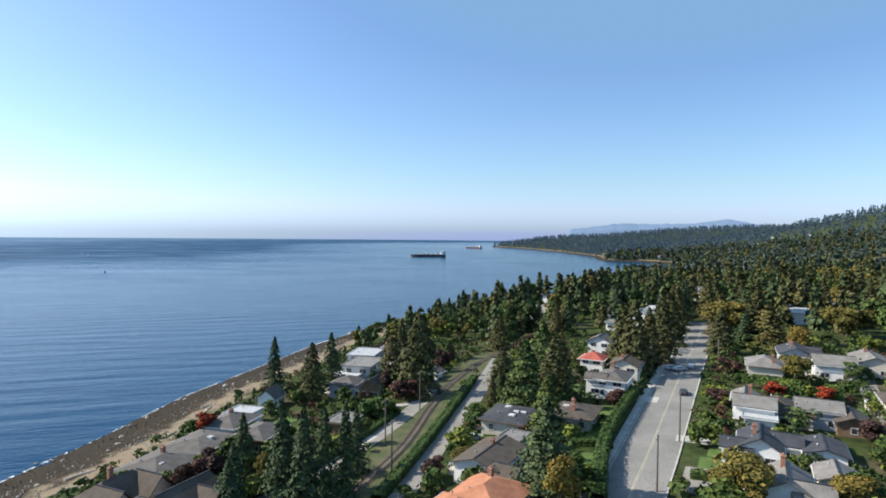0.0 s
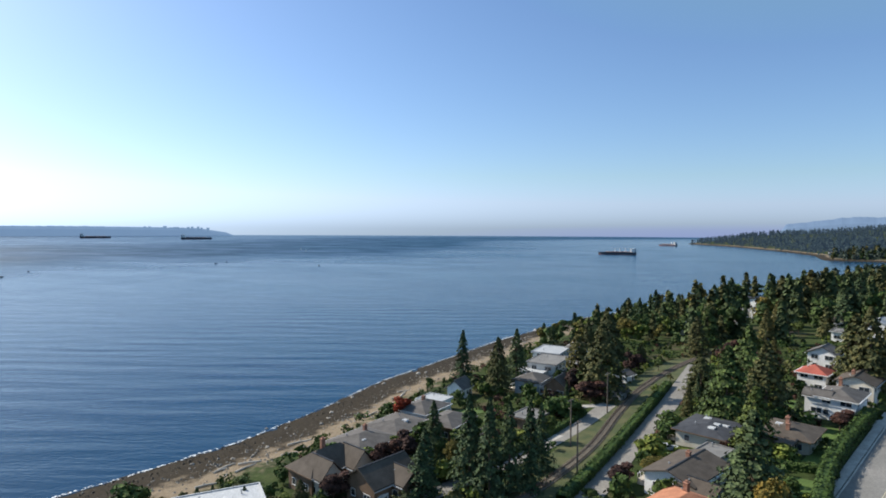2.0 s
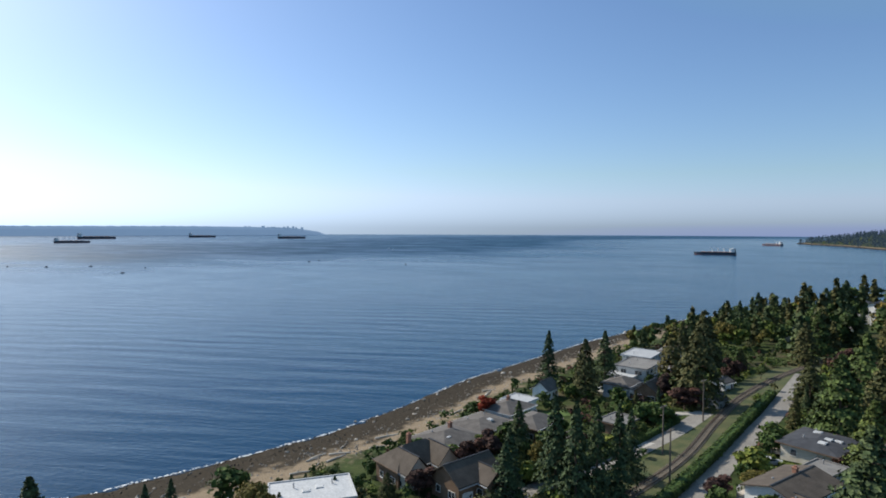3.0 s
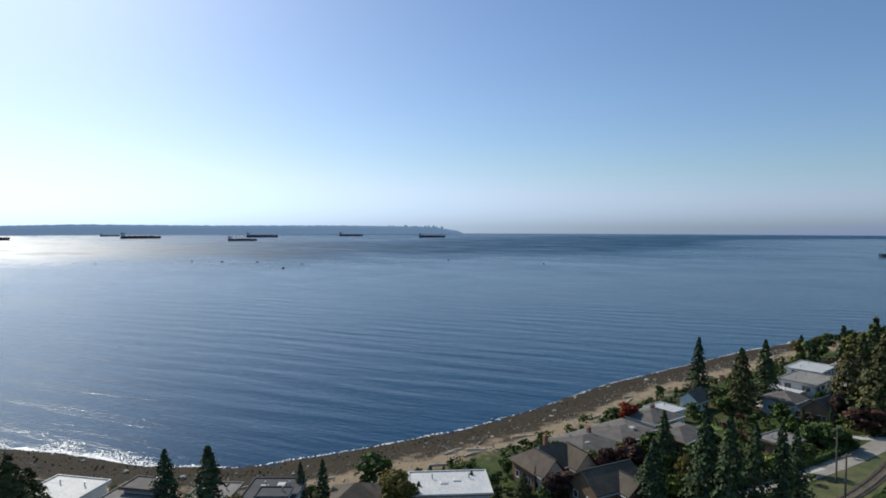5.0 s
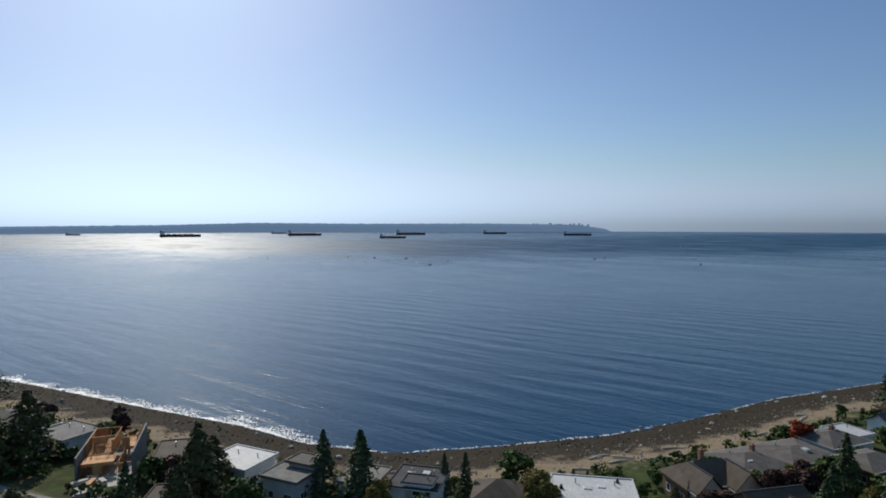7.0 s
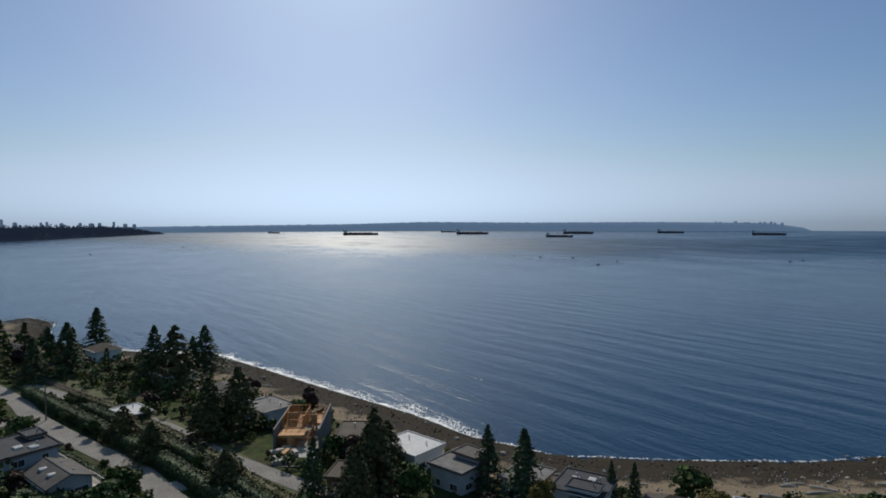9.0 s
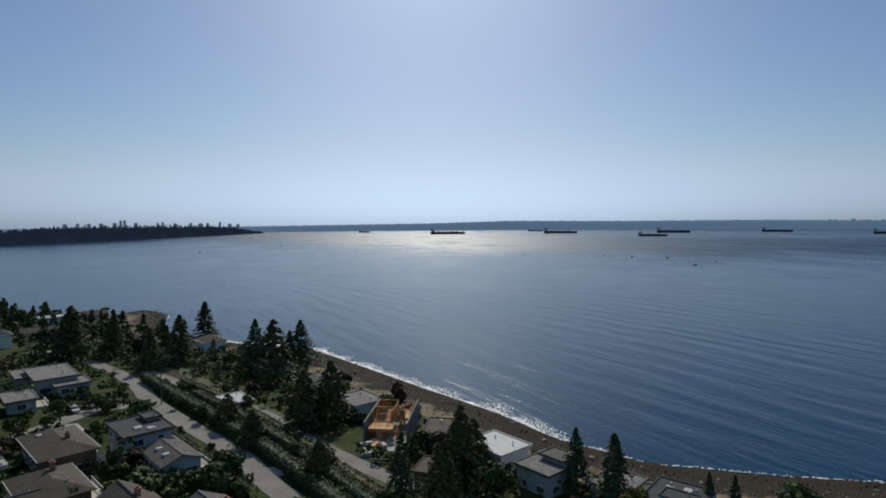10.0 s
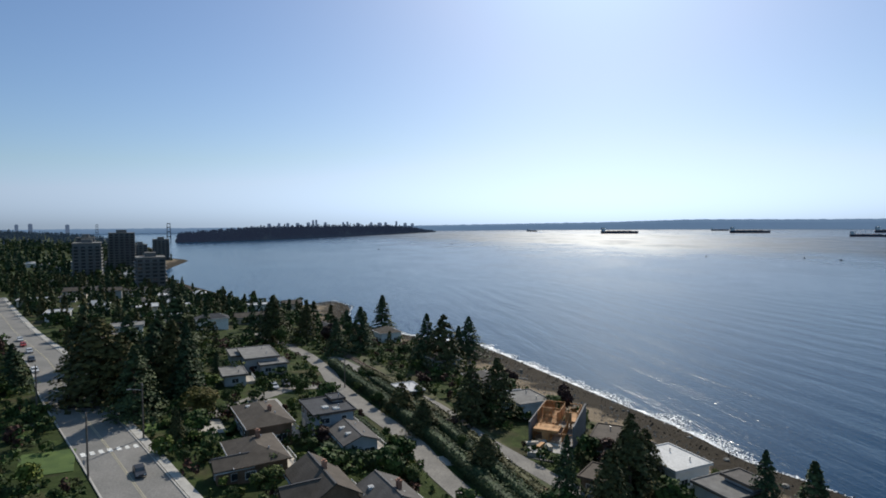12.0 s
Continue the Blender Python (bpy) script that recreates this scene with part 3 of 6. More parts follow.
# ---- houses ----
def roof_shape(kind, w, d, z, rise, eave, thick=0.22):
    s = Shape()
    a, b = w / 2 + eave, d / 2 + eave
    if kind == "flat":
        s.box(-a, a, -b, b, z, z + 0.3)
        for x0, x1, y0, y1 in ((-a, a, -b, -b + 0.25), (-a, a, b - 0.25, b), (-a, -a + 0.25, -b + 0.25, b - 0.25), (a - 0.25, a, -b + 0.25, b - 0.25)):
            s.box(x0, x1, y0, y1, z + 0.3, z + 0.5)
        return s
    zl = z - 0.1
    if kind == "hip":
        g = max(0.0, a - b) if a > b else 0.0
        k = max(0.0, b - a)
        top = [(-g, -k, z + rise), (g, k, z + rise)]
        base = [(-a, -b, zl), (a, -b, zl), (a, b, zl), (-a, b, zl)]
        low = [(x, y, q - thick) for x, y, q in base]
        if a >= b:
            faces = [(0, 1, 5, 4), (1, 2, 5), (2, 3, 4, 5), (3, 0, 4)]
        else:
            faces = [(0, 1, 4), (1, 2, 5, 4), (2, 3, 5), (3, 0, 4, 5)]
        s.add(base + top + low, faces + [(6, 7, 1, 0), (7, 8, 2, 1), (8, 9, 3, 2), (9, 6, 0, 3), (9, 8, 7, 6)])
        return s
    # gable, ridge along x
    for sy in (-1, 1):
        q = [(-a, sy * b, zl), (a, sy * b, zl), (a, 0, z + rise), (-a, 0, z + rise)]
        u = [(x, y, c + thick) for x, y, c in q]
        f = [(0, 1, 2, 3), (7, 6, 5, 4), (0, 4, 5, 1), (1, 5, 6, 2), (3, 7, 4, 0)]
        s.add(q + u, f if sy < 0 else [t[::-1] for t in f])
    return s


PANE = {}


def window(parent, m, w, h, frame_mat):
    """A window set on a wall: outer frame, sill and a recessed pane."""
    key = (round(w, 1), round(h, 1), frame_mat.name)
    if key not in PANE:
        s = Shape()
        t = 0.09
        s.box(-w / 2 - t, w / 2 + t, -0.07, 0.02, h, h + t).box(-w / 2 - t, w / 2 + t, -0.11, 0.02, -t, 0)
        s.box(-w / 2 - t, -w / 2, -0.07, 0.02, 0, h).box(w / 2, w / 2 + t, -0.07, 0.02, 0, h)
        if w > 1.3:
            s.box(-0.03, 0.03, -0.06, 0.02, 0, h)
        fo = part("window", s, frame_mat)
        po = part("pane", Shape().box(-w / 2, w / 2, -0.03, 0.01, 0, h), M["glass"], fo)
        fo.parent = parent
        fo.matrix_basis = m
        PANE[key] = (fo.data, po.data)
        return fo
    fd, pd = PANE[key]
    fo, po = new("window", fd), new("pane", pd)
    fo.parent, po.parent = parent, fo
    fo.matrix_basis = m
    return fo


def block(house, ox, oy, w, d, h, roof, wall_mat, roof_mat, rise=None, eave=0.6, turn=0, wins=True, frame_mat=None, base=0.0):
    """One wing of a house: walls, roof, windows."""
    rise = rise if rise is not None else 0.36 * min(w, d) / 2 + 0.4
    frame_mat = frame_mat or M["trim"]
    m = pose(ox, oy, base, 0, 0, turn)
    s = Shape().box(-w / 2, w / 2, -d / 2, d / 2, -2.5 if base == 0 else 0, h)
    if roof == "gable":
        for x in (-w / 2 + 0.01, w / 2 - 0.26):
            s.add([(x, -d / 2, h), (x, d / 2, h), (x, 0, h + rise), (x + 0.25, -d / 2, h), (x + 0.25, d / 2, h), (x + 0.25, 0, h + rise)], [(0, 1, 2), (5, 4, 3), (0, 2, 5, 3), (2, 1, 4, 5)])
    wall = part("wall", s, wall_mat, house)
    wall.matrix_basis = m
    r = part("roof", roof_shape(roof, w, d, h, rise, eave), roof_mat, house)
    r.matrix_basis = m
    fas = Shape()
    a, b = w / 2 + eave, d / 2 + eave
    lo, hi = (h - 0.34, h - 0.10) if roof != "flat" else (h - 0.05, h + 0.2)
    e = 0.03
    fas.box(-a - e, a + e, -b - e, -b, lo, hi).box(-a - e, a + e, b, b + e, lo, hi)
    if roof != "gable":
        fas.box(-a - e, -a, -b, b, lo, hi).box(a, a + e, -b, b, lo, hi)
    if roof != "gable":
        f = part("fascia", fas, M["trim"] if wall_mat.name.startswith("white") else M["brownwall"], house)
        f.matrix_basis = m
    if wins:
        for storey in range(max(1, int(h / 2.6))):
            z = 0.95 + storey * 2.75
            if z + 1.3 > h:
                break
            for length, dist, ang in ((w, d / 2, 0), (d, w / 2, 90), (w, d / 2, 180), (d, w / 2, 270)):
                n = max(1, int(length / 3.4))
                for i in range(n):
                    x = (i + 0.5 - n / 2) * length / n
                    ww = (1.1, 1.8, 2.2)[(i + storey + int(ang / 90)) % 3]
                    window(wall, pose(0, 0, 0, 0, 0, ang) @ pose(x, -dist, z), ww, 1.25, frame_mat)
    return wall, r


def house(x, y, yaw, label, wings, chimneys=(), skylights=(), door=True, group="", name="house", z=None):
    """A house of one or more wings: each (ox, oy, w, d, h, roof, wall, roof material, options)."""
    z = ground_z(x, y) if z is None else z
    hs = thing(name, pose(x, y, z, 0, 0, yaw), label, "house", group)
    for ox, oy, w, d, h, roof, wm, rm, *opt in wings:
        block(hs, ox, oy, w, d, h, roof, M[wm], M[rm], **(opt[0] if opt else {}))
        c, s_ = math.cos(radians(yaw)), math.sin(radians(yaw))
        OCCUPIED.append((x + c * ox - s_ * oy, y + s_ * ox + c * oy, 0.5 * math.hypot(w, d) * 0.92))
    for cx, cy, top in chimneys:
        part("chimney", Shape().box(cx - 0.45, cx + 0.45, cy - 0.35, cy + 0.35, 1, top).box(cx - 0.53, cx + 0.53, cy - 0.43, cy + 0.43, top, top + 0.15).box(cx - 0.2, cx + 0.2, cy - 0.2, cy + 0.2, top + 0.15, top + 0.45), M["brick"], hs, "brick chimney")
    for kx, ky, kz, kw in skylights:
        sk = part("skylight", Shape().box(kx - kw / 2 - 0.1, kx + kw / 2 + 0.1, ky - 0.7, ky + 0.7, kz - 0.4, kz + 0.16), M["trim"], hs)
        part("pane", Shape().box(kx - kw / 2, kx + kw / 2, ky - 0.6, ky + 0.6, kz + 0.16, kz + 0.2), M["membrane"], sk)
    # pipes and vents on the roofs, gutters along the eaves
    for i, (ox, oy, w, d, h, roof, *_) in enumerate(wings):
        opt = _[2] if len(_) > 2 else {}
        turn = opt.get("turn", 0)
        rise = 0 if roof == "flat" else opt.get("rise", 0.36 * min(w, d) / 2 + 0.4)
        at = pose(ox, oy, 0, 0, 0, turn)
        for k in range(2 if w > 7 else 1):
            vx, vy = w * (0.28 - 0.5 * k), d * 0.2
            vz = h + (0.3 if roof == "flat" else rise * 0.35)
            v = part("vent_pipe", Shape().tube((vx, vy, vz - 0.4), (vx, vy, vz + 0.75), 0.11, 0.11, 6).tube((vx, vy, vz + 0.75), (vx, vy, vz + 0.9), 0.2, 0.14, 6), M["metal"], hs)
            v.matrix_basis = at
        if roof == "gable":
            cap = part("ridge_cap", Shape().box(-w / 2 - 0.55, w / 2 + 0.55, -0.16, 0.16, h + rise + 0.12, h + rise + 0.27), M["black"], hs)
            cap.matrix_basis = at
        if roof != "flat":
            for side in (-1, 1):
                gy = side * (d / 2 + 0.66)
                gt = part("gutter", Shape().box(-w / 2 - 0.5, w / 2 + 0.5, min(gy, gy + side * 0.13), max(gy, gy + side * 0.13), h - 0.32, h - 0.14), M["grey"] if _[0] != "white" else M["trim"], hs)
                gt.matrix_basis = at
    if door and wings[0][2] > 9:
        ox, oy, w, d, h, *_ = wings[0]
        gd = part("garage_door", Shape().box(ox - w * 0.42, ox - w * 0.42 + 2.6, oy - d / 2 - 0.08, oy - d / 2 - 0.02, 0.05, 2.15), M["trim"], hs)
        for k in range(4):
            part("door_panel", Shape().box(ox - w * 0.42 + 0.1, ox - w * 0.42 + 2.5, oy - d / 2 - 0.11, oy - d / 2 - 0.08, 0.12 + 0.51 * k, 0.55 + 0.51 * k), M["trim"], gd)
        dk = part("deck", Shape().box(ox - w * 0.3, ox + w * 0.3, oy + d / 2, oy + d / 2 + 3, -2, 0.35), M["driftwood"], hs, "weathered timber deck")
        rail = Shape().box(ox - w * 0.3, ox + w * 0.3, oy + d / 2 + 2.9, oy + d / 2 + 3, 1.2, 1.32)
        for k in range(9):
            px = ox - w * 0.3 + k * w * 0.6 / 8.2
            rail.box(px, px + 0.08, oy + d / 2 + 2.9, oy + d / 2 + 3, 0.35, 1.2)
        part("deck_railing", rail, M["trim"], dk)
    if door:
        ox, oy, w, d, h, *_ = wings[0]
        dd = part("door", Shape().box(ox + w * 0.21, ox + w * 0.21 + 1.0, oy - d / 2 - 0.06, oy - d / 2 - 0.01, 0.1, 2.2), M["brownwall"], hs)
        part("door_handle", Shape().box(ox + w * 0.21 + 0.82, ox + w * 0.21 + 0.9, oy - d / 2 - 0.12, oy - d / 2 - 0.06, 1.05, 1.2), M["metal"], dd)
    return hs


# ---- houses by the northern beach ----
house(-60, 123, 72, "grey-brown shingled beach house with a low hip roof", [(0, 0, 13, 11, 3.8, "hip", "grey", "greyroof", {"rise": 1.6})], ((2, 1, 6.3),), ((-2, -2, 4.6, 1.0),))
house(-57, 137, 72, "flat-roofed grey beach house beside a red maple", [(0, 0, 13, 11, 3.4, "hip", "grey", "greyroof", {"rise": 1.2})], (), ((1, -2, 4.3, 1.0),))
house(-60, 107, 66, "brown shake-roofed house with steep pointed gables", [(0, 0, 14, 8, 4.2, "hip", "brownwall", "shake", {"rise": 3.2}), (-4, -3.5, 6, 5, 4.0, "gable", "cream", "shake", {"rise": 3.0, "turn": 90}), (4, -3.5, 6, 5, 4.0, "gable", "cream", "shake", {"rise": 3.0, "turn": 90})], ((0, 2, 8.4),))
house(-46, 103, 66, "brown gabled house among shrubs", [(0, 0, 11, 8, 3.8, "gable", "brownwall", "shake", {"rise": 2.8}), (2, -4, 5, 5, 3.6, "gable", "brownwall", "shake", {"rise": 2.2, "turn": 90})])
house(-55, 152, 75, "grey-roofed waterfront house with low wings", [(0, 0, 12, 9, 3.8, "hip", "white", "greyroof", {"rise": 1.6}), (8, 2, 7, 7, 3.4, "flat", "white", "membrane")], ((1, 1, 6),))
house(-44, 141, 75, "grey and brown house with a shallow roof", [(0, 0, 11, 8, 3.8, "hip", "brownwall", "greyroof", {"rise": 1.5})])
house(-52, 177, 78, "small white cottage with a steep gable", [(0, 0, 6.5, 5.5, 3.2, "gable", "white", "greyroof", {"rise": 2.4})])
house(-30, 186, 75, "pale blue-grey house with a hip roof", [(0, 0, 10, 8, 4.2, "hip", "bluegrey", "greyroof", {"rise": 1.6}), (-2, -5, 5, 4, 3, "flat", "white", "membrane")])
house(-21, 181, 75, "brown shake-roofed house under plum trees", [(0, 0, 8, 7, 3.2, "gable", "brownwall", "shake", {"rise": 2.6})])
house(-28, 207, 78, "large white flat-roofed modern house", [(0, 0, 15, 10, 5.6, "flat", "white", "gravelroof"), (9, -3, 8, 8, 3.0, "flat", "white", "gravelroof"), (-9, 2, 6, 8, 3.4, "flat", "white", "membrane")])
house(-30, 229, 80, "white terraced modern house on the beach", [(0, 0, 14, 10, 5.2, "flat", "white", "membrane"), (8, -2, 8, 9, 3.0, "flat", "white", "membrane")])
house(-19, 240, 80, "white house with a grey hip roof", [(0, 0, 12, 10, 5, "hip", "white", "greyroof", {"rise": 2})])
house(-3, 177, 62, "small weathered garden shed by the railway", [(0, 0, 4.5, 3.2, 2.3, "gable", "grey", "greyroof", {"rise": 0.9, "wins": False, "eave": 0.3})], name="shed")
house(-2, 199, 62, "white garden shed by the railway", [(0, 0, 5, 4, 2.4, "gable", "white", "greyroof", {"rise": 1, "wins": False, "eave": 0.3})], name="shed")
house(-25, 150, 70, "low brown-roofed garage below the street", [(0, 0, 8, 6, 2.6, "flat", "brownwall", "gravelroof", {"wins": False})], name="garage")

# ---- houses between the railway and the road ----
house(17, 142, 64, "house with a dark slate low-pitched roof and white skylights", [(0, 0, 13, 10, 3.3, "hip", "cream", "slate", {"rise": 1.0, "eave": 0.8})], (), ((-3, -1.5, 3.95, 1.2), (0, -1.5, 3.95, 1.2), (3, 1.5, 3.95, 1.4), (1, -3, 3.7, 1.0)))
house(33, 141, 64, "cream bungalow with a brown low roof", [(0, 0, 11, 9, 3.3, "hip", "cream", "shake", {"rise": 1.3, "eave": 0.8}), (-7, 1, 7, 6, 2.8, "flat", "cream", "shake")], ((1, 1, 5.4), (-3, 0, 5.2)), ((0, 2.4, 4.0, 0.8),))
house(10, 115, 60, "house with a mottled brown shake roof", [(0, 0, 14, 9, 3.5, "gable", "white", "shake", {"rise": 1.5}), (-5, -5, 6, 5, 3.0, "gable", "white", "shake", {"rise": 1.2, "turn": 90})], ((2, 0.6, 5.8),))
house(16, 127, 60, "open grey-roofed carport beside a yard", [(0, 0, 6, 4.4, 2.6, "flat", "grey", "gravelroof", {"wins": False})], name="carport", door=False)
house(8, 97, 58, "villa with an orange clay tile hip roof", [(0, 0, 13, 10, 3.6, "hip", "cream", "tile", {"rise": 2.2, "eave": 0.8}), (-6, 3, 6, 7, 3.2, "hip", "cream", "tile", {"rise": 1.5})], ((3, 1, 6.6),))
house(49, 164, 62, "white two-storey house with a grey hip roof", [(0, 0, 12, 8, 5.2, "hip", "white", "greyroof", {"rise": 1.6}), (-4, 4, 5, 4, 4.9, "gable", "white", "greyroof", {"turn": 90, "rise": 1.3}), (4, 4.5, 4, 3, 2.9, "flat", "white", "membrane")], ((3, 1, 8.2),))
house(50, 190, 62, "house with a bright red roof", [(0, 0, 8, 7, 5.2, "hip", "white", "redroof", {"rise": 1.8})])
house(57, 178, 62, "two-storey house with a brown gabled roof", [(0, 0, 11, 8, 5.6, "gable", "cream", "shake", {"rise": 1.8})], ((-2, 1, 8),))
house(60, 218, 62, "white house with a grey gable among cedars", [(0, 0, 8, 8, 5.4, "gable", "white", "greyroof", {"rise": 2.2})])

# ---- houses inland of the road ----
house(97, 174, 64, "cream house with a grey hip roof and chimney", [(0, 0, 12, 9, 4.6, "hip", "cream", "paleroof", {"rise": 2.2}), (6, -4, 6, 6, 3.4, "gable", "brownwall", "paleroof", {"turn": 90})], ((-4, -2, 7.6),))
house(114, 187, 64, "pale blue house with several blue-grey gables", [(0, 0, 13, 9, 4.8, "gable", "bluegrey", "slate", {"rise": 2}), (4, -4, 6, 5, 4.6, "gable", "white", "slate", {"turn": 90}), (-4, -4, 5, 5, 4.6, "gable", "white", "slate", {"turn": 90})], ((0, 1, 7.6), (5, 1, 7.4)))
house(115, 170, 64, "white house with a broad grey gable", [(0, 0, 10, 8, 4.6, "gable", "white", "paleroof", {"rise": 2.2, "turn": 90})])
house(129, 174, 64, "long low house with a grey-brown roof", [(0, 0, 14, 8, 4.2, "gable", "cream", "paleroof", {"rise": 1.8})], ((3, 1, 6.8),))
house(138, 162, 64, "grey-roofed house with clean white trim", [(0, 0, 11, 8, 4.4, "hip", "white", "paleroof", {"rise": 1.8})])
house(76, 136, 62, "large cream house with white upper gables and brown roofs", [(-3, 2, 8, 8, 4.6, "gable", "white", "paleroof", {"rise": 1.7, "turn": 90}), (3, 4, 8, 5, 4.3, "gable", "white", "paleroof", {"rise": 1.4}), (3, -3, 11, 7, 3.4, "hip", "cream", "shake", {"rise": 1.8}), (-2, -6, 7, 5, 3.0, "gable", "cream", "shake", {"rise": 1.5, "turn": 90}), (-8, 1, 5, 6, 3.0, "flat", "white", "membrane")], ((-2, 3, 8.2),))
house(85.5, 131, 62, "house with a grey gable beside a red maple", [(0, 0, 8.5, 7, 4.2, "gable", "bluegrey", "paleroof", {"rise": 1.7, "turn": 90}), (-2, -6, 9, 6, 3, "gable", "brownwall", "shake", {"rise": 1.4})])
house(62.5, 113, 62, "white house with a dark slate gable roof", [(0, 0, 10, 7, 3.6, "gable", "white", "slate", {"rise": 2.1}), (3, -4, 6, 5, 3.4, "gable", "white", "slate", {"turn": 90, "rise": 1.6}), (-3, 4, 5, 4, 3.2, "gable", "white", "slate", {"turn": 90, "rise": 1.4})], ((-1, 1, 7),))
house(73.5, 110.5, 62, "low slate-roofed carport wing with white posts", [(0, 0, 9, 6.5, 2.8, "gable", "white", "slate", {"rise": 1.0})], name="carport", door=False)
house(56.5, 94, 62, "white cottage with grey gables and a red door", [(0, 0, 9.5, 7, 3.6, "gable", "white", "paleroof", {"rise": 2.1}), (-3, -3.5, 5, 4.5, 3.4, "gable", "white", "paleroof", {"turn": 90, "rise": 2.0})], ((2, 0.5, 7.4),))
house(67.5, 98, 62, "white garage with a grey gable roof", [(0, 0, 7, 5.5, 2.7, "gable", "white", "paleroof", {"rise": 1.4})], name="garage")
house(110, 137, 62, "brown bungalow behind the back lane", [(0, 0, 10, 9, 3.2, "hip", "cream", "shake", {"rise": 1.6})])

# ---- houses by the southern beach ----
house(-68, 83, 44, "house with a large white membrane roof", [(0, 0, 14, 9, 4.6, "flat", "grey", "membrane"), (2, -6, 8, 5, 3, "flat", "grey", "membrane")], (), ((-1, 0, 4.9, 1.2), (1.5, 1, 4.9, 1.2)))
house(-80, 71, 44, "brown hip-roofed beach house", [(0, 0, 9, 8, 3.6, "hip", "brownwall", "shake", {"rise": 2.4})])
house(-92, 61, 40, "white-framed modern house with a black roof deck", [(0, 0, 9, 9, 4.8, "flat", "white", "slate"), (1, -3, 5, 3, 5.8, "flat", "white", "slate")], (), ((-2, 1, 5.2, 1.2), (1, 2, 5.2, 1.2)))
house(-101, 54, 36, "grey flat-roofed house on the beach", [(0, 0, 7, 8, 4.4, "flat", "grey", "gravelroof")])
house(-110, 43, 30, "two-storey grey house with a flat roof", [(0, 0, 8, 9, 4.8, "flat", "grey", "gravelroof"), (1, 3, 6, 4, 5.9, "flat", "grey", "greyroof")])
house(-125, 37, 29, "white beach house with open pergola beams", [(0, 0, 11, 9, 4.2, "flat", "white", "membrane"), (-7, 0, 6, 8, 3.0, "flat", "white", "gravelroof")])
house(-132, 27, 70, "brown house with flat overhanging roofs", [(0, 3, 10, 9, 4.8, "flat", "brownwall", "shake", {"eave": 0.9}), (2, -6, 7, 8, 3.2, "flat", "brownwall", "shake")])
house(-114, 21, 60, "brown-roofed garage on the front lane", [(0, 0, 7, 7, 3.2, "flat", "brownwall", "shake")], name="garage")
house(-163, 8, 28, "white and grey modern beach house", [(0, 0, 11, 9, 4.2, "flat", "white", "gravelroof"), (-7, 1, 6, 6, 3, "flat", "white", "membrane")])
house(-186, -4, 28, "grey beach house behind cedars", [(0, 0, 12, 9, 4.2, "hip", "grey", "greyroof", {"rise": 1.5})])
house(-212, -20, 30, "grey house near the point", [(0, 0, 12, 9, 4.2, "hip", "white", "greyroof", {"rise": 1.5})])
house(-168, -26, 30, "low white-roofed house by the front lane", [(0, 0, 9, 6, 2.8, "flat", "brownwall", "membrane")])

# ---- houses on the slope to the south ----
house(-133, -40, 33, "blue-grey two-storey house with a roof terrace", [(0, 0, 12, 9, 5.8, "flat", "bluegrey", "slate"), (-3, 3, 4, 2.4, 6.6, "flat", "bluegrey", "slate")], (), ((2, -1, 6.2, 1.4), (4, 1, 6.2, 1.4)))
house(-122, -31, 33, "grey gabled house with skylights", [(0, 0, 11, 7, 3.6, "gable", "grey", "greyroof", {"rise": 1.4})], (), ((-2, -1.6, 4.6, 0.9), (2, -1.6, 4.6, 0.9)))
house(-126, -53, 35, "long brown house with a brown hip roof", [(0, 0, 17, 9, 4.8, "hip", "brownwall", "shake", {"rise": 1.6})], ((3, 1, 7),), ((-4, -2, 5.6, 0.8),))
house(-108, -47, 35, "brown-roofed house in deep garden shade", [(0, 0, 14, 9, 3.6, "hip", "brownwall", "shake", {"rise": 1.8}), (4, -5, 6, 5, 3.2, "gable", "brownwall", "shake", {"turn": 90})], ((-2, 1, 6.4),))
house(-96, -30, 35, "house with steep brown gables", [(0, 0, 14, 8, 3.8, "gable", "brownwall", "shake", {"rise": 2.6}), (3, -4, 7, 6, 3.6, "gable", "brownwall", "shake", {"turn": 90, "rise": 2.2})], ((0, 0.5, 7.4),))
house(-94, -18, 35, "grey gabled house by the lane", [(0, 0, 10, 8, 3.6, "gable", "grey", "greyroof", {"rise": 2.2})], ((2, 1, 6.8),), ((-2, -2, 4.9, 0.9),))
house(-190, -81, 32, "sprawling modern house with pale flat roofs", [(0, 0, 18, 10, 4.4, "flat", "grey", "gravelroof"), (-8, -5, 12, 6, 3.4, "flat", "grey", "gravelroof"), (10, 3, 8, 8, 3, "flat", "grey", "gravelroof")])
house(-167, -79, 32, "low grey flat-roofed pool house", [(0, 0, 11, 6, 3.0, "flat", "grey", "gravelroof")])

far_rng = random.Random(12)


CORRIDOR = offset(RAIL, -1)


def line_gap(x, y, line):
    return float(np.min(np.hypot(line[:, 0] - x, line[:, 1] - y)))


def clear(x, y, r=0.0):
    """Whether a spot lies off the roads and things that stand already."""
    if min(line_gap(x, y, ROAD) - 7, line_gap(x, y, LANE) - 3.6, line_gap(x, y, FRONT) - 3.2, line_gap(x, y, RAIL) - (4.6 if y > 60 else 1.8)) < r:
        return False
    if 92 < y < 235 and line_gap(x, y, CORRIDOR) < 5.2:
        return False
    o = OCCUPIED.a[:OCCUPIED.n]
    return bool(np.all((x - o[:, 0]) ** 2 + (y - o[:, 1]) ** 2 > (o[:, 2] + r) ** 2))


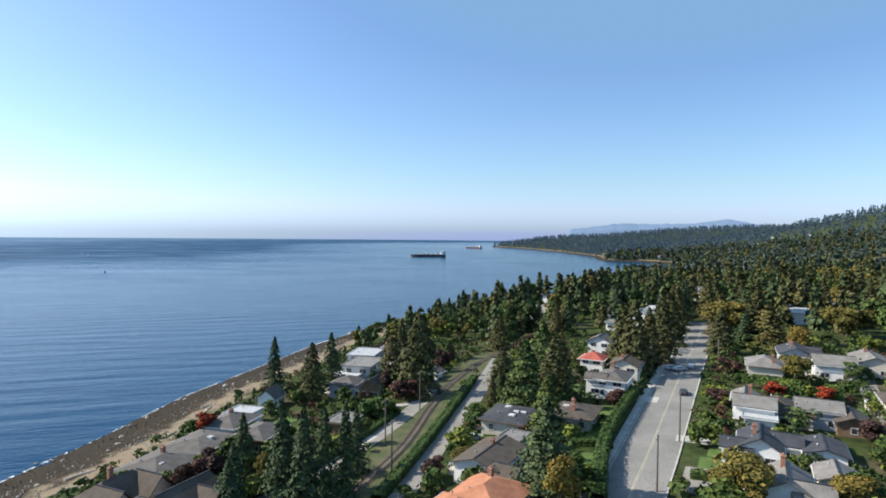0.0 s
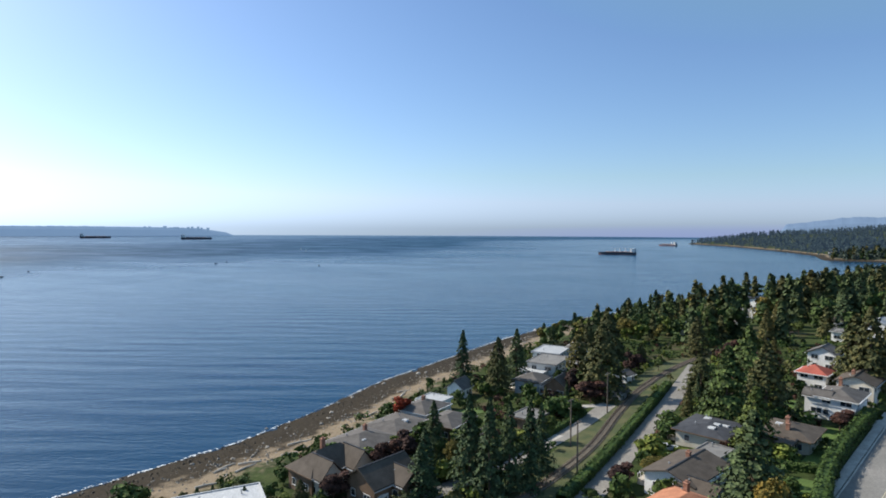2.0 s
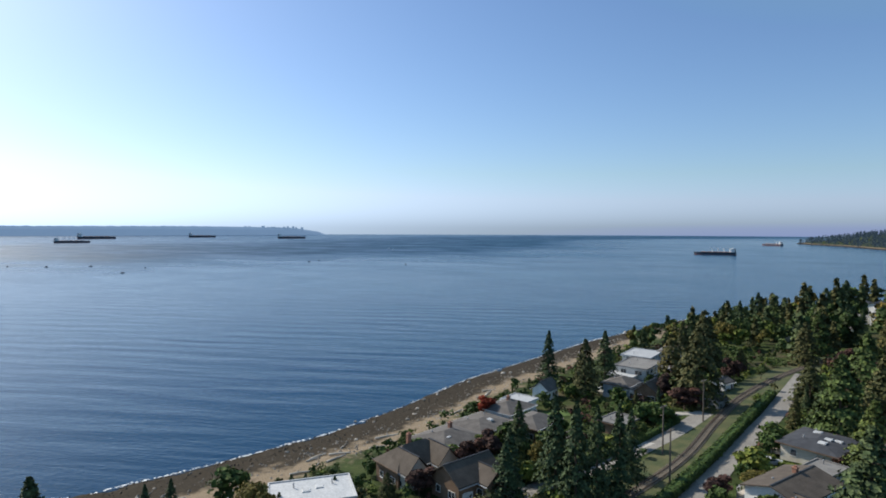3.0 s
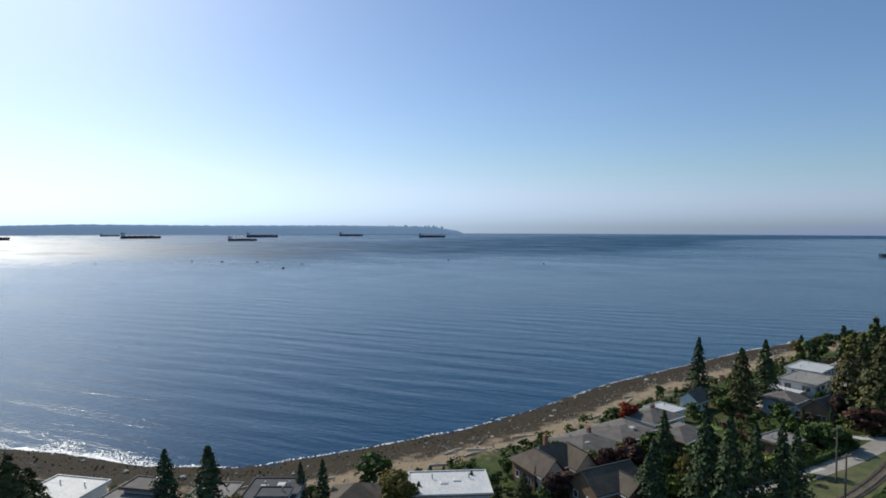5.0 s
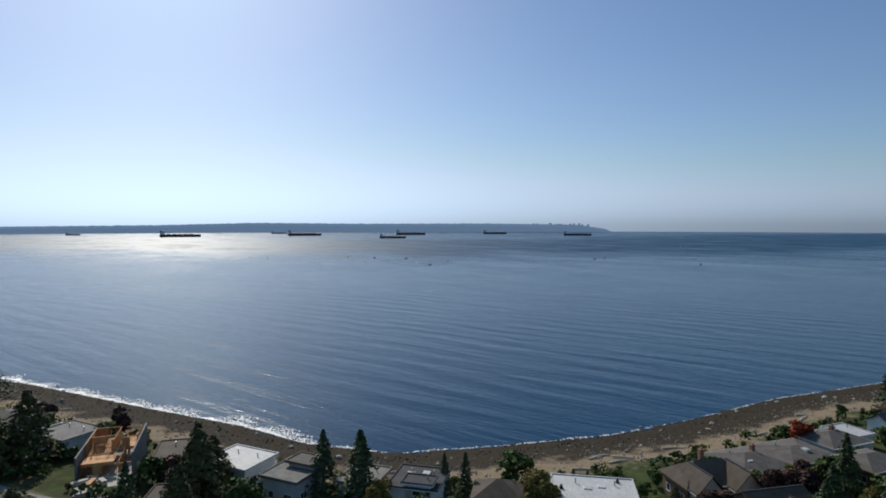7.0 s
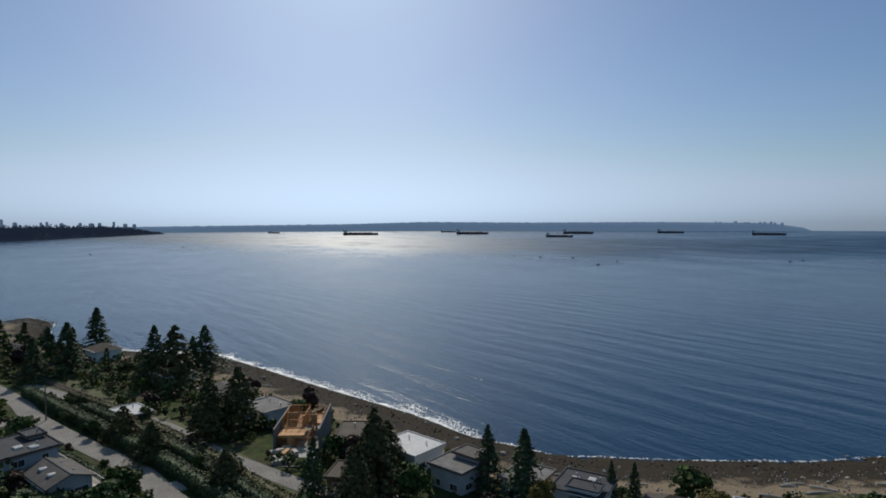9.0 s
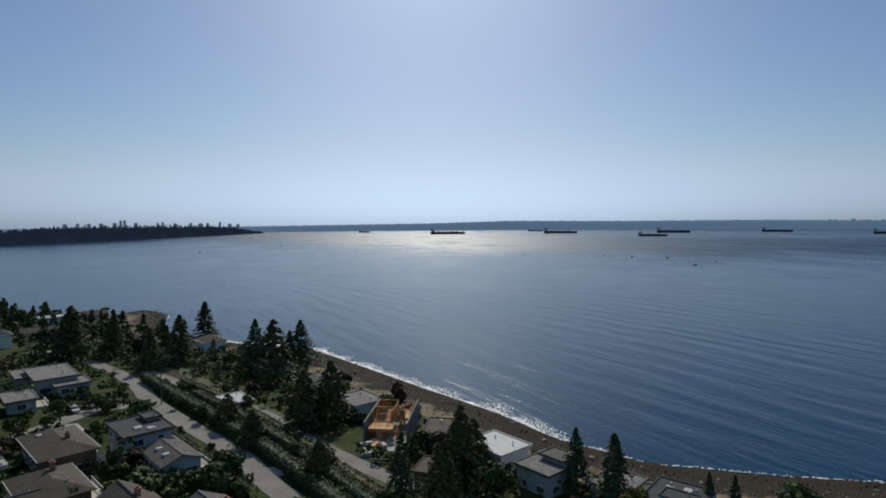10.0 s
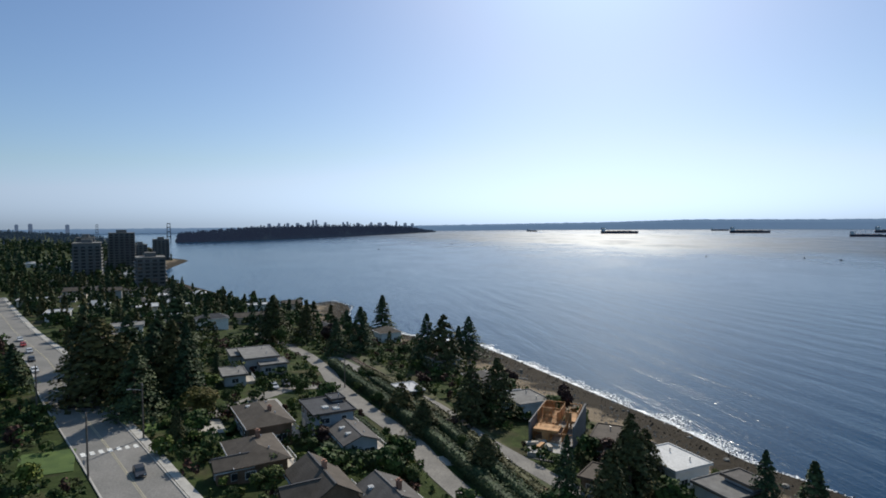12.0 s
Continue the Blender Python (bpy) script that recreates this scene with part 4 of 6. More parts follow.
def far_houses(count, r0, r1, a0, a1, low, high, label, group):
    """Houses among the trees further off: two wings at most, a few windows."""
    made = 0
    for _ in range(4000):
        if made >= count:
            break
        r, a = math.sqrt(far_rng.uniform(r0 * r0, r1 * r1)), radians(far_rng.uniform(a0, a1))
        x, y = -math.sin(a) * r, math.cos(a) * r
        s = float(inland(x, y))
        if not low < s < high or not clear(x, y, 8):
            continue
        kind = far_rng.choice(["hip", "gable", "flat"])
        wall = far_rng.choice(["white", "cream", "grey", "white"])
        top = far_rng.choice(["greyroof", "shake", "slate", "membrane"] if kind != "flat" else ["membrane", "gravelroof"])
        yaw = 62 if a < 0.5 else 32
        house(x, y, yaw + far_rng.choice([0, 90]), label, [(0, 0, far_rng.uniform(10, 15), far_rng.uniform(8, 10), far_rng.uniform(3.4, 5.6), kind, wall, top, {"wins": r < 300})], group=group, door=False)
        made += 1


far_houses(26, 230, 480, 98, 131, 30, 330, "pale house with a plain roof among dark trees", "houses of the southern suburb")
far_houses(24, 225, 460, -36, -4, 45, 330, "pale house half hidden by cedars", "houses of the northern suburb")
far_houses(60, 850, 1700, -34, -12, 25, 420, "small pale house on the far wooded shore", "houses on the far shore")
far_houses(16, 480, 900, 108, 131, 30, 400, "pale flat-roofed building in the town", "buildings of the town")


# ---- building site ----
def building_site(x, y, yaw):
    site = thing("building_site", pose(x, y, ground_z(x, y), 0, 0, yaw) @ Matrix.Diagonal((0.7, 1, 1, 1)), "half-built house of raw orange lumber between pale party walls", "building site")
    for k in (-7.6, 7.3):
        part("wall", Shape().box(k, k + 0.45, -6, 13, -2, 5.4).box(k - 0.03, k + 0.48, -6, 13, 5.4, 5.5), M["tower"], site, "tall pale concrete side wall")
    part("retaining_wall", Shape().box(-8, 8, -16.4, -16, -2, 1.0), M["tower"], site, "low dark retaining wall along the lane")
    part("floor_slab", Shape().box(-7.2, 7.2, -10, 12, -1.5, 0.4), M["concrete"], site)
    wood = random.Random(14)
    for k, (x0, x1, y0, y1) in enumerate(((-6.8, 0.5, 1, 11), (2.2, 6.8, 4, 11), (-6.8, 2.0, -4, 0.4))):
        deck = part("floor_deck", Shape().box(x0, x1, y0, y1, 3.1, 3.3), M["rawwood"], site)
        for i in range(int((y1 - y0) / 0.6)):
            part("joist", Shape().box(x0, x1, y0 + i * 0.6, y0 + i * 0.6 + 0.06, 2.8, 3.1), M["rawwood"], deck)
    # stud walls of both storeys: sole plate, studs, top plate, a gap left for an opening
    for x0, y0, x1, y1, z0, z1 in ((-6.8, -4, 6.8, -4, 0.4, 2.8), (-6.8, 0.5, 3, 0.5, 0.4, 2.8), (-1, -4, -1, 4, 0.4, 2.8), (3, -3, 3, 11, 0.4, 2.8), (-6.8, 11, 6.8, 11, 0.4, 2.8), (-6.8, -4, -6.8, 11, 0.4, 2.8),
                                   (-6.8, 11, 0.5, 11, 3.3, 5.9), (2.2, 11, 6.8, 11, 3.3, 5.7), (-6.8, 1, -6.8, 11, 3.3, 5.9), (0.5, 3, 0.5, 11, 3.3, 5.8), (-6.8, 5, 0.5, 5, 3.3, 5.9), (2.2, 4, 6.8, 4, 3.3, 5.6), (6.6, 4, 6.6, 11, 3.3, 5.7), (-4, 1, 0.5, 1, 3.3, 5.4)):
        run = math.hypot(x1 - x0, y1 - y0)
        sw = Shape()
        sw.box(0, run, -0.07, 0.07, z0, z0 + 0.08).box(0, run, -0.07, 0.07, z1 - 0.14, z1)
        skip = wood.uniform(0.2, 0.7) * run
        for i in range(int(run / 0.45) + 1):
            if not skip < i * 0.45 < skip + 1.0:
                sw.box(i * 0.45, i * 0.45 + 0.06, -0.07, 0.07, z0 + 0.08, z1 - 0.14)
        ob = part("stud_wall", sw, M["rawwood"], site)
        ob.matrix_basis = pose(x0, y0, 0, 0, 0, math.degrees(math.atan2(y1 - y0, x1 - x0)))
    for x0, x1, y0, y1, z0, z1 in ((-6.8, -3.5, 11.08, 11.12, 3.3, 5.9), (-0.5, 0.45, 3, 3.05, 3.3, 5.6), (2.4, 4.6, 3.86, 3.92, 3.3, 5.6), (0.6, 0.64, 6, 10, 3.3, 5.8), (-6, -2.5, 4.86, 4.92, 3.3, 5.9), (-3.6, -1.2, -4.12, -4.08, 0.5, 2.8)):
        part("sheathing", Shape().box(x0, x1, y0, y1, z0, z1), M["rawwood"], site)
    for i in range(9):
        bx = wood.uniform(-6, 5)
        part("roof_beam", Shape().tube((bx, wood.uniform(-3, 2), 3.5), (bx + wood.uniform(-2, 2), wood.uniform(6, 10.5), wood.uniform(4, 6.2)), 0.09, 0.09, 4), M["rawwood"], site)
    OCCUPIED.append((x, y, 11))
    rng = random.Random(4)
    for i in range(26):
        xx, yy = rng.uniform(-7, 7), rng.uniform(-15, -5)
        p = site.matrix_basis @ Vector((xx, yy, 0))
        b = part("pallet", Shape().box(-rng.uniform(0.6, 1.8), rng.uniform(0.6, 1.8), -0.5, 0.5, -0.3, rng.uniform(0.3, 1.0)), M[rng.choice(["rawwood", "concrete", "tower", "driftwood"])])
        b.matrix_basis = pose(p.x, p.y, ground_z(p.x, p.y), 0, 0, rng.uniform(0, 180))
        tagged(b, "loaded pallet of building material on bare ground", "material", "stacks on the building site")


building_site(-143, 14.5, 73)


# ---- apartment towers ----
tower_pane = bpy.data.meshes.new("window")
pane_box = Shape().box(-1.5, 1.5, -0.05, 0.05, 0, 1.6)
tower_pane.from_pydata(pane_box.v, [], pane_box.f)
tower_pane.materials.append(M["glass"])


def apartment(x, y, yaw, w, d, h, label):
    t = thing("apartment_building", pose(x, y, ground_z(x, y), 0, 0, yaw), label, "building", "apartment towers")
    part("wall", Shape().box(-w / 2, w / 2, -d / 2, d / 2, -3, h), M["tower"], t)
    part("roof", Shape().box(-w / 2 - 0.3, w / 2 + 0.3, -d / 2 - 0.3, d / 2 + 0.3, h, h + 0.8).box(-w / 5, w / 5, -d / 5, d / 5, h + 0.8, h + 4), M["gravelroof"], t)
    for i in range(int(h / 2.9)):
        z = 1.0 + i * 2.9
        part("balcony", Shape().box(-w / 2 - 1.2, w / 2 + 1.2, -d / 2 - 1.2, d / 2 + 1.2, z - 1.0, z - 0.75), M["tower"], t)
        for ang, ln, dist in ((0, w, d / 2), (90, d, w / 2), (180, w, d / 2), (270, d, w / 2)):
            n = max(2, int(ln / 4.5))
            for k in range(n):
                pane = new("window", tower_pane)
                pane.parent = t
                pane.matrix_basis = pose(0, 0, 0, 0, 0, ang) @ pose((k + 0.5 - n / 2) * ln / n, -dist, z)
    OCCUPIED.append((x, y, w * 0.6))


apartment(-500, -372, 35, 30, 22, 34, "grey concrete apartment block with balconies")
apartment(-632, -428, 35, 34, 26, 44, "tall dark apartment tower with stepped top")
apartment(-436, -272, 35, 27, 20, 27, "brown-grey apartment block near the shore")
apartment(-863, -520, 35, 26, 22, 31, "dark apartment tower on the point")
apartment(-745, -478, 35, 18, 16, 27, "slim grey apartment tower")
apartment(-560, -418, 35, 20, 16, 38, "grey apartment tower behind others")

# ---- plants placed one by one ----
# tall trees between the beach and the railway
plant("fir", -57.1, 198.3, 18, 1.3)
plant("cedar", -40.4, 180.9, 18, 1.1)
plant("fir", -36.5, 191.7, 19, 1.26)
plant("fir", -29.4, 106.9, 20, 0.95)
plant("fir", -24.7, 104.2, 21, 0.95)
plant("fir", -18.2, 110.3, 19, 0.95)
plant("fir", -21.8, 108.3, 18, 0.95)
plant("fir", -17.3, 118.8, 15, 0.91)
plant("fir", -43.3, 126.2, 13, 1.3)
plant("fir", -40.0, 111.0, 12, 1.51)
plant("cedar", -31.4, 116.6, 10, 1.55)
plant("red", -60.8, 148.5, 7.5, 1.06)
plant("redbush", -52.7, 131.3, 3, 0.65)
plant("lime", -52.1, 125.6, 4, 1.24)
plant("green", -64.2, 182.8, 5, 0.95)
plant("green", -28.3, 128.4, 9, 0.99)
plant("green", -18.9, 137.1, 7, 0.89)
plant("fir", -37.7, 102.6, 11, 1.7)
plant("green", -36.7, 113.6, 8, 1.03)
plant("lime", -52.0, 115.3, 4, 1.7)
plant("cedar", -8.5, 231.4, 21, 1.35)
plant("cedar", -8.1, 177.1, 19, 1.15)
plant("cedar", -14.8, 215.1, 19, 0.93)
plant("cedar", -16.9, 196.5, 15, 1.08)
plant("gold", -2.0, 275.7, 12, 0.95)
plant("purple", -17.9, 180.6, 8, 1.13)
plant("purple", -11.1, 172.1, 6, 1.44)
plant("lime", 1.7, 212.2, 7, 1.06)
plant("green", 9.0, 215.6, 9, 1.32)
plant("green", -12.4, 157.0, 6, 1.18)
plant("green", -17.1, 158.0, 6, 1.19)
plant("lime", -20.4, 165.3, 6, 0.98)
plant("green", -16.2, 163.8, 6, 0.92)
# trees between the railway and the road
plant("fir", 12.7, 353.3, 20, 1.46)
plant("fir", 4.0, 337.0, 16, 1.34)
plant("fir", 36.0, 363.3, 19, 1.69)
plant("fir", 45.1, 368.5, 20, 1.63)
plant("fir", 57.2, 390.4, 23, 1.7)
plant("fir", 84.1, 364.0, 22, 1.4)
plant("cedar", 89.3, 351.0, 22, 1.33)
plant("green", 26.5, 311.6, 12, 1.42)
plant("green", 17.8, 318.1, 12, 1.44)
plant("cedar", 33.3, 291.3, 12, 1.7)
plant("spruce", 22.2, 153.9, 19, 1.35)
plant("cedar", 31.4, 158.6, 19, 1.47)
plant("spruce", 32.0, 184.8, 16, 1.26)
plant("spruce", 24.5, 132.9, 12, 1.15)
plant("green", 16.9, 185.8, 7, 1.18)
plant("cedar", 19.3, 183.2, 10, 1.52)
plant("cedar", 60.8, 182.6, 24, 1.14)
plant("cedar", 59.9, 190.6, 18, 1.13)
plant("cedar", 69.4, 194.1, 20, 1.05)
plant("fir", 85.8, 287.4, 20, 1.46)
plant("green", 83.9, 311.4, 14, 1.25)
plant("fir", 117.6, 414.9, 22, 1.7)
plant("fir", 139.9, 382.2, 25, 1.7)
plant("fir", 111.9, 352.6, 24, 1.5)
plant("lime", 50.3, 208.1, 7, 1.06)
plant("lime", 60.8, 176.4, 6, 1.45)
plant("purple", 44.9, 151.2, 4, 1.7)
plant("plumbush", 48.7, 151.4, 3, 1.06)
plant("green", 37.0, 173.6, 8, 0.98)
plant("fir", 63.5, 187.2, 11, 1.7)
plant("gold", 4.6, 117.8, 3.5, 1.47)
plant("green", -6.7, 105.7, 4, 1.7)
plant("purple", -2.2, 113.0, 4, 1.47)
plant("green", 12.8, 108.5, 4, 1.27)
plant("green", 25.7, 104.9, 5, 1.25)
# trees inland of the road
plant("gold", 48.9, 92.0, 7.5, 1.38)
plant("green", 67.4, 147.1, 4.5, 1.7)
plant("purple", 72.1, 149.4, 4, 1.65)
plant("red", 87.4, 151.5, 4.5, 1.54)
plant("red", 96.4, 145.4, 4.5, 1.28)
plant("green", 116.9, 164.6, 9, 1.7)
plant("gold", 100.0, 163.7, 7, 1.14)
plant("lime", 97.3, 147.8, 4, 1.55)
plant("gold", 121.1, 245.1, 12, 1.7)
plant("lime", 123.6, 231.7, 10, 1.7)
plant("fir", 115.7, 221.2, 16, 1.7)
plant("cedar", 122.5, 217.9, 14, 1.7)
plant("lime", 135.9, 218.8, 9, 1.7)
plant("gold", 159.7, 228.6, 10, 1.7)
plant("lime", 150.8, 203.0, 11, 1.7)
plant("green", 143.0, 216.6, 9, 1.7)
plant("purple", 88.9, 118.0, 4.5, 1.58)
plant("fir", 168.4, 305.6, 20, 1.7)
plant("fir", 166.5, 289.2, 18, 1.7)
plant("fir", 138.9, 276.3, 20, 1.7)
plant("fir", 548.1, 1173.0, 26, 1.7)
plant("fir", 268.1, 433.4, 20, 1.7)
plant("gold", 308.0, 454.9, 14, 1.7)
plant("fir", 224.9, 305.6, 18, 1.7)
plant("green", 51.8, 103.5, 4, 1.7)
plant("gold", 64.1, 89.4, 5, 1.43)
# trees along the southern beach
plant("fir", -106.1, 47.6, 14, 1.11)
plant("fir", -98.4, 51.8, 16, 1.43)
plant("fir", -91.1, 66.4, 10, 1)
plant("fir", -89.0, 70.0, 10, 1)
plant("lime", -123.9, 45.6, 7, 0.87)
plant("cedar", -118.2, 26.9, 12.5, 1.0)
plant("cedar", -121.1, 30.4, 11, 1.7)
plant("purple", -123.4, 26.1, 7, 1.12)
plant("green", -76.1, 84.3, 5, 1.6)
plant("cedar", -59.2, 94.9, 5, 1.7)
plant("green", -76.6, 100.4, 5, 1.7)
plant("fir", -75.5, 86.2, 6, 1.5)
plant("fir", -73.1, 87.5, 6, 1.5)
plant("fir", -70.3, 88.5, 6, 1.49)
plant("fir", -71.5, 78.4, 6, 1.41)
plant("fir", -66.9, 88.5, 6, 1.46)
plant("lime", -63.0, 95.0, 4, 1.7)
plant("purple", -53.9, 98.0, 5, 1.18)
plant("fir", -293.8, -58.2, 22, 1.66)
plant("fir", -230.0, -54.6, 20, 1.62)
plant("fir", -217.9, -61.4, 16, 1.39)
plant("green", -274.3, -104.0, 17, 1.7)
plant("green", -266.4, -90.6, 14, 1.09)
plant("fir", -215.9, -26.0, 20, 1.28)
plant("cedar", -208.5, -19.0, 17, 1.26)
plant("fir", -235.3, -11.1, 18, 1.7)
plant("fir", -229.6, -14.9, 15, 1.51)
plant("cedar", -149.8, -6.4, 15, 1.54)
plant("cedar", -154.7, 0.2, 14, 1.15)
plant("fir", -105.2, 12.7, 14, 0.94)
plant("cedar", -108.7, 24.6, 13.3, 1.1)
plant("cedar", -99.9, 19.2, 13, 1.36)
plant("green", -408.1, -200.3, 14, 1.2)
plant("fir", -367.0, -213.4, 17, 1.46)
plant("green", -372.7, -199.5, 9, 1.7)
plant("green", -382.0, -178.3, 10, 1.65)
plant("green", -333.4, -145.9, 9, 1.58)
plant("green", -165.6, -22.6, 7, 1.23)
plant("green", -184.9, -41.5, 5, 1.7)
plant("green", -134.5, -44.3, 4, 1.44)
plant("green", -224.8, -36.0, 8, 1.7)
plant("cedar", -151.8, -25.2, 7, 1.7)
plant("green", -167.7, -41.0, 7, 1.1)
plant("green", -155.9, -32.0, 7, 1.02)
plant("green", -137.1, -13.4, 6, 1.04)
plant("cedar", -137.6, -17.5, 7, 1.7)
plant("green", -126.8, -7.4, 7, 1.04)
plant("cedar", -116.9, -2.3, 7, 1.7)
plant("green", -105.6, 3.7, 6, 1.03)
plant("green", -182.9, -30.3, 8, 1.54)
# trees round the houses to the south
plant("fir", -202.0, -116.2, 26, 1.7)
plant("fir", -163.0, -99.6, 22, 1.49)
plant("fir", -146.9, -82.0, 22, 0.94)
plant("cedar", -150.6, -88.3, 20, 1.25)
plant("fir", -152.4, -95.2, 20, 1.54)
plant("cedar", -137.2, -94.0, 18, 1.51)
plant("fir", -143.0, -80.4, 18, 1.35)
plant("green", -193.2, -98.2, 9, 1.58)
plant("green", -104.8, -43.5, 7, 1.67)
plant("gold", -131.6, -69.9, 6, 1.58)
plant("green", -179.7, -68.6, 6, 1.7)
plant("green", -229.1, -64.7, 8, 1.7)
plant("green", -108.5, -16.1, 5, 1.7)
plant("green", -118.2, -39.6, 5, 1.7)
plant("purple", -123.3, -37.7, 4, 1.32)
plant("fir", -132.4, -85.5, 18, 1.29)
plant("green", -207.0, -167.5, 10, 1.7)
plant("green", -112.1, -101.6, 6, 1.68)
plant("green", -96.7, -40.2, 8, 1.7)
plant("fir", -140.6, -126.6, 14, 1.66)
# dark trees shading the road by the crossing
plant("fir", -127, -84, 18, 1.5)
plant("cedar", -139, -101, 18, 1.6)
plant("fir", -150, -112, 18, 1.6)
plant("cedar", -166, -126, 17, 1.5)
plant("fir", -158, -106, 20, 1.5)
plant("green", -228, -87, 18, 1.2)
plant("cedar", -248, -83, 16, 1.4)
plant("cedar", -240, -95, 17, 1.3)
# trees where the road and the railway bend away
for kind, x, y, h, w in (("cedar", 24, 243, 13, 1.2), ("green", 46, 250, 11, 1.3), ("cedar", 52, 264, 15, 1.2), ("spruce", 30, 264, 14, 1.1), ("cedar", 60, 284, 16, 1.2), ("fir", 47, 282, 17, 1.2), ("green", 70, 292, 12, 1.4), ("cedar", 66, 305, 17, 1.3), ("cedar", 136, 298, 20, 1.3), ("fir", 127, 303, 21, 1.3), ("cedar", 144, 306, 20, 1.3), ("cedar", 116, 292, 19, 1.2)):
    plant(kind, x, y, h, w)
plant("cedar", 97, 245, 20, 1.1)
plant("cedar", 106, 262, 22, 1.1)
plant("fir", 116, 280, 24, 1.1)
plant("cedar", 120, 250, 15, 1.1)
plant("green", 124, 262, 11, 1.1)
plant("cedar", 132, 278, 16, 1.1)
plant("cedar", 90, 230, 18, 1.1)
plant("fir", 18.7, 102.4, 18.8, 1.60)
plant("green", 68.4, 145.9, 5.0, 1.60)
plant("bush", 54.3, 121.8, 4.8, 1.01)
plant("cedar", 76.9, 201.9, 23.3, 1.10)
plant("green", 86.9, 182.9, 8.6, 1.56)
plant("purple", 87.1, 175.4, 5.2, 1.51)
plant("cedar", 100.6, 209.1, 17.0, 1.35)


# ---- hedges ----
def hedge(points, width, height, label, material="hedge", density=9, step=1.0):
    """A clipped hedge along a line: a rounded bank of leaf sprays over a dense core."""
    line = smooth_line(points, step)
    rng = np.random.default_rng(len(line) + int(abs(points[0][0]) * 7))
    t = np.gradient(line, axis=0)
    t /= np.linalg.norm(t, axis=1)[:, None]
    nr = np.stack([-t[:, 1], t[:, 0]], 1)
    h = thing("hedge", pose(0, 0, 0), label, "hedge")
    v, n = [], len(line)
    zc = land_height(line[:, 0], line[:, 1])
    for off, up in ((-0.42, -0.4), (-0.45, 0.75), (-0.25, 0.93), (0.25, 0.93), (0.45, 0.75), (0.42, -0.4)):
        p = line + nr * off * width
        v.append(np.column_stack([p, zc + up * (height if up > 0 else 1)]))
    i = np.arange(n - 1)
    f = np.vstack([np.stack([k * n + i, k * n + i + 1, (k + 1) * n + i + 1, (k + 1) * n + i], 1) for k in range(5)])
    arrays("core", np.vstack(v), f, M[material], h)
    length = np.sum(np.linalg.norm(np.diff(line, axis=0), axis=1))
    m = int(length * (width + 2 * height) * density)
    k = rng.integers(0, n - 1, m)
    u = rng.uniform(0, 1, m)[:, None]
    base, nn = line[k] * (1 - u) + line[k + 1] * u, nr[k]
    a = rng.uniform(-0.15, np.pi + 0.15, m)
    sx, sz = np.sign(np.cos(a)) * np.abs(np.cos(a)) ** 0.45 * width / 2, np.sign(np.sin(a)) * np.abs(np.sin(a)) ** 0.45 * height
    jit = rng.normal(0, 0.07, m)
    p = base + nn * (sx * (1 + jit))[:, None]
    pts = np.column_stack([p, land_height(base[:, 0], base[:, 1]) + np.maximum(sz, 0.05) * (1 + jit)])
    out = np.column_stack([nn * np.cos(a)[:, None], np.sin(a)])
    vv, ff = sprays(pts, out, 0.4, rng)
    arrays("foliage", vv, ff, M[material], h)
    for q in line[::3]:
        OCCUPIED.append((q[0], q[1], width / 2))
    return h


hedge([(26, 95), (35.5, 124), (53.5, 160)], 2.6, 3.3, "tall clipped green hedge along the road")
hedge([(-11.5, 104), (-2.8, 136), (5.5, 170), (11, 192)], 2.4, 1.8, "long hedge between the lane and the railway")
hedge([(24, 128), (33, 125), (37, 124)], 1.8, 1.6, "low clipped green garden hedge")
hedge([(88, 183), (93, 168), (100, 158)], 2.4, 2.2, "dense hedge in front of a house", "lime")
hedge([(80, 178), (88, 172), (104, 162)], 2.0, 1.8, "clipped hedge beside the road")
hedge([(54, 108), (62, 103), (70, 99)], 2.0, 2.0, "dark hedge between two gardens")
hedge([(46, 106), (52, 103)], 2.0, 1.6, "short clipped hedge by a driveway")
hedge([(11, 149), (16, 150), (24, 153)], 1.6, 1.2, "low bright garden hedge", "lime")
hedge([(9, 133), (16, 132), (24, 134)], 1.6, 1.2, "low bright garden hedge", "lime")
hedge([(-118, -36), (-113, -24), (-112, -18)], 3.2, 2.8, "big clipped dark hedge by the lane", "conifer")
hedge([(-107, -15), (-130, -27), (-152, -42), (-170, -53)], 1.4, 1.4, "low hedge along the lane", "conifer")
hedge([(-100, 3), (-128, -12), (-152, -27), (-178, -44), (-200, -58)], 3.4, 2.6, "long shaggy hedge along the railway", "conifer")
hedge([(-96, 9), (-122, -4), (-150, -20), (-176, -38)], 2.8, 3.2, "overgrown dark hedge above the front lane", "conifer")
hedge([(-98, 13), (-118, 3), (-146, -12), (-172, -28), (-196, -46)], 2.6, 2.0, "wild undergrowth beside the railway", "cedar")
hedge([(-116, -63), (-122, -71), (-133, -75)], 1.6, 2.2, "dark hedge round a patio", "conifer")
hedge([(-122, -59), (-130, -61)], 1.2, 1.2, "low hedge by a patio")
hedge([(-30, 117), (-20, 139), (-12, 160)], 1.8, 1.4, "shrubby border above the street", "green")
hedge([(112, 150), (96, 119), (84, 96)], 1.6, 1.6, "garden hedge along the back lane", "lime")

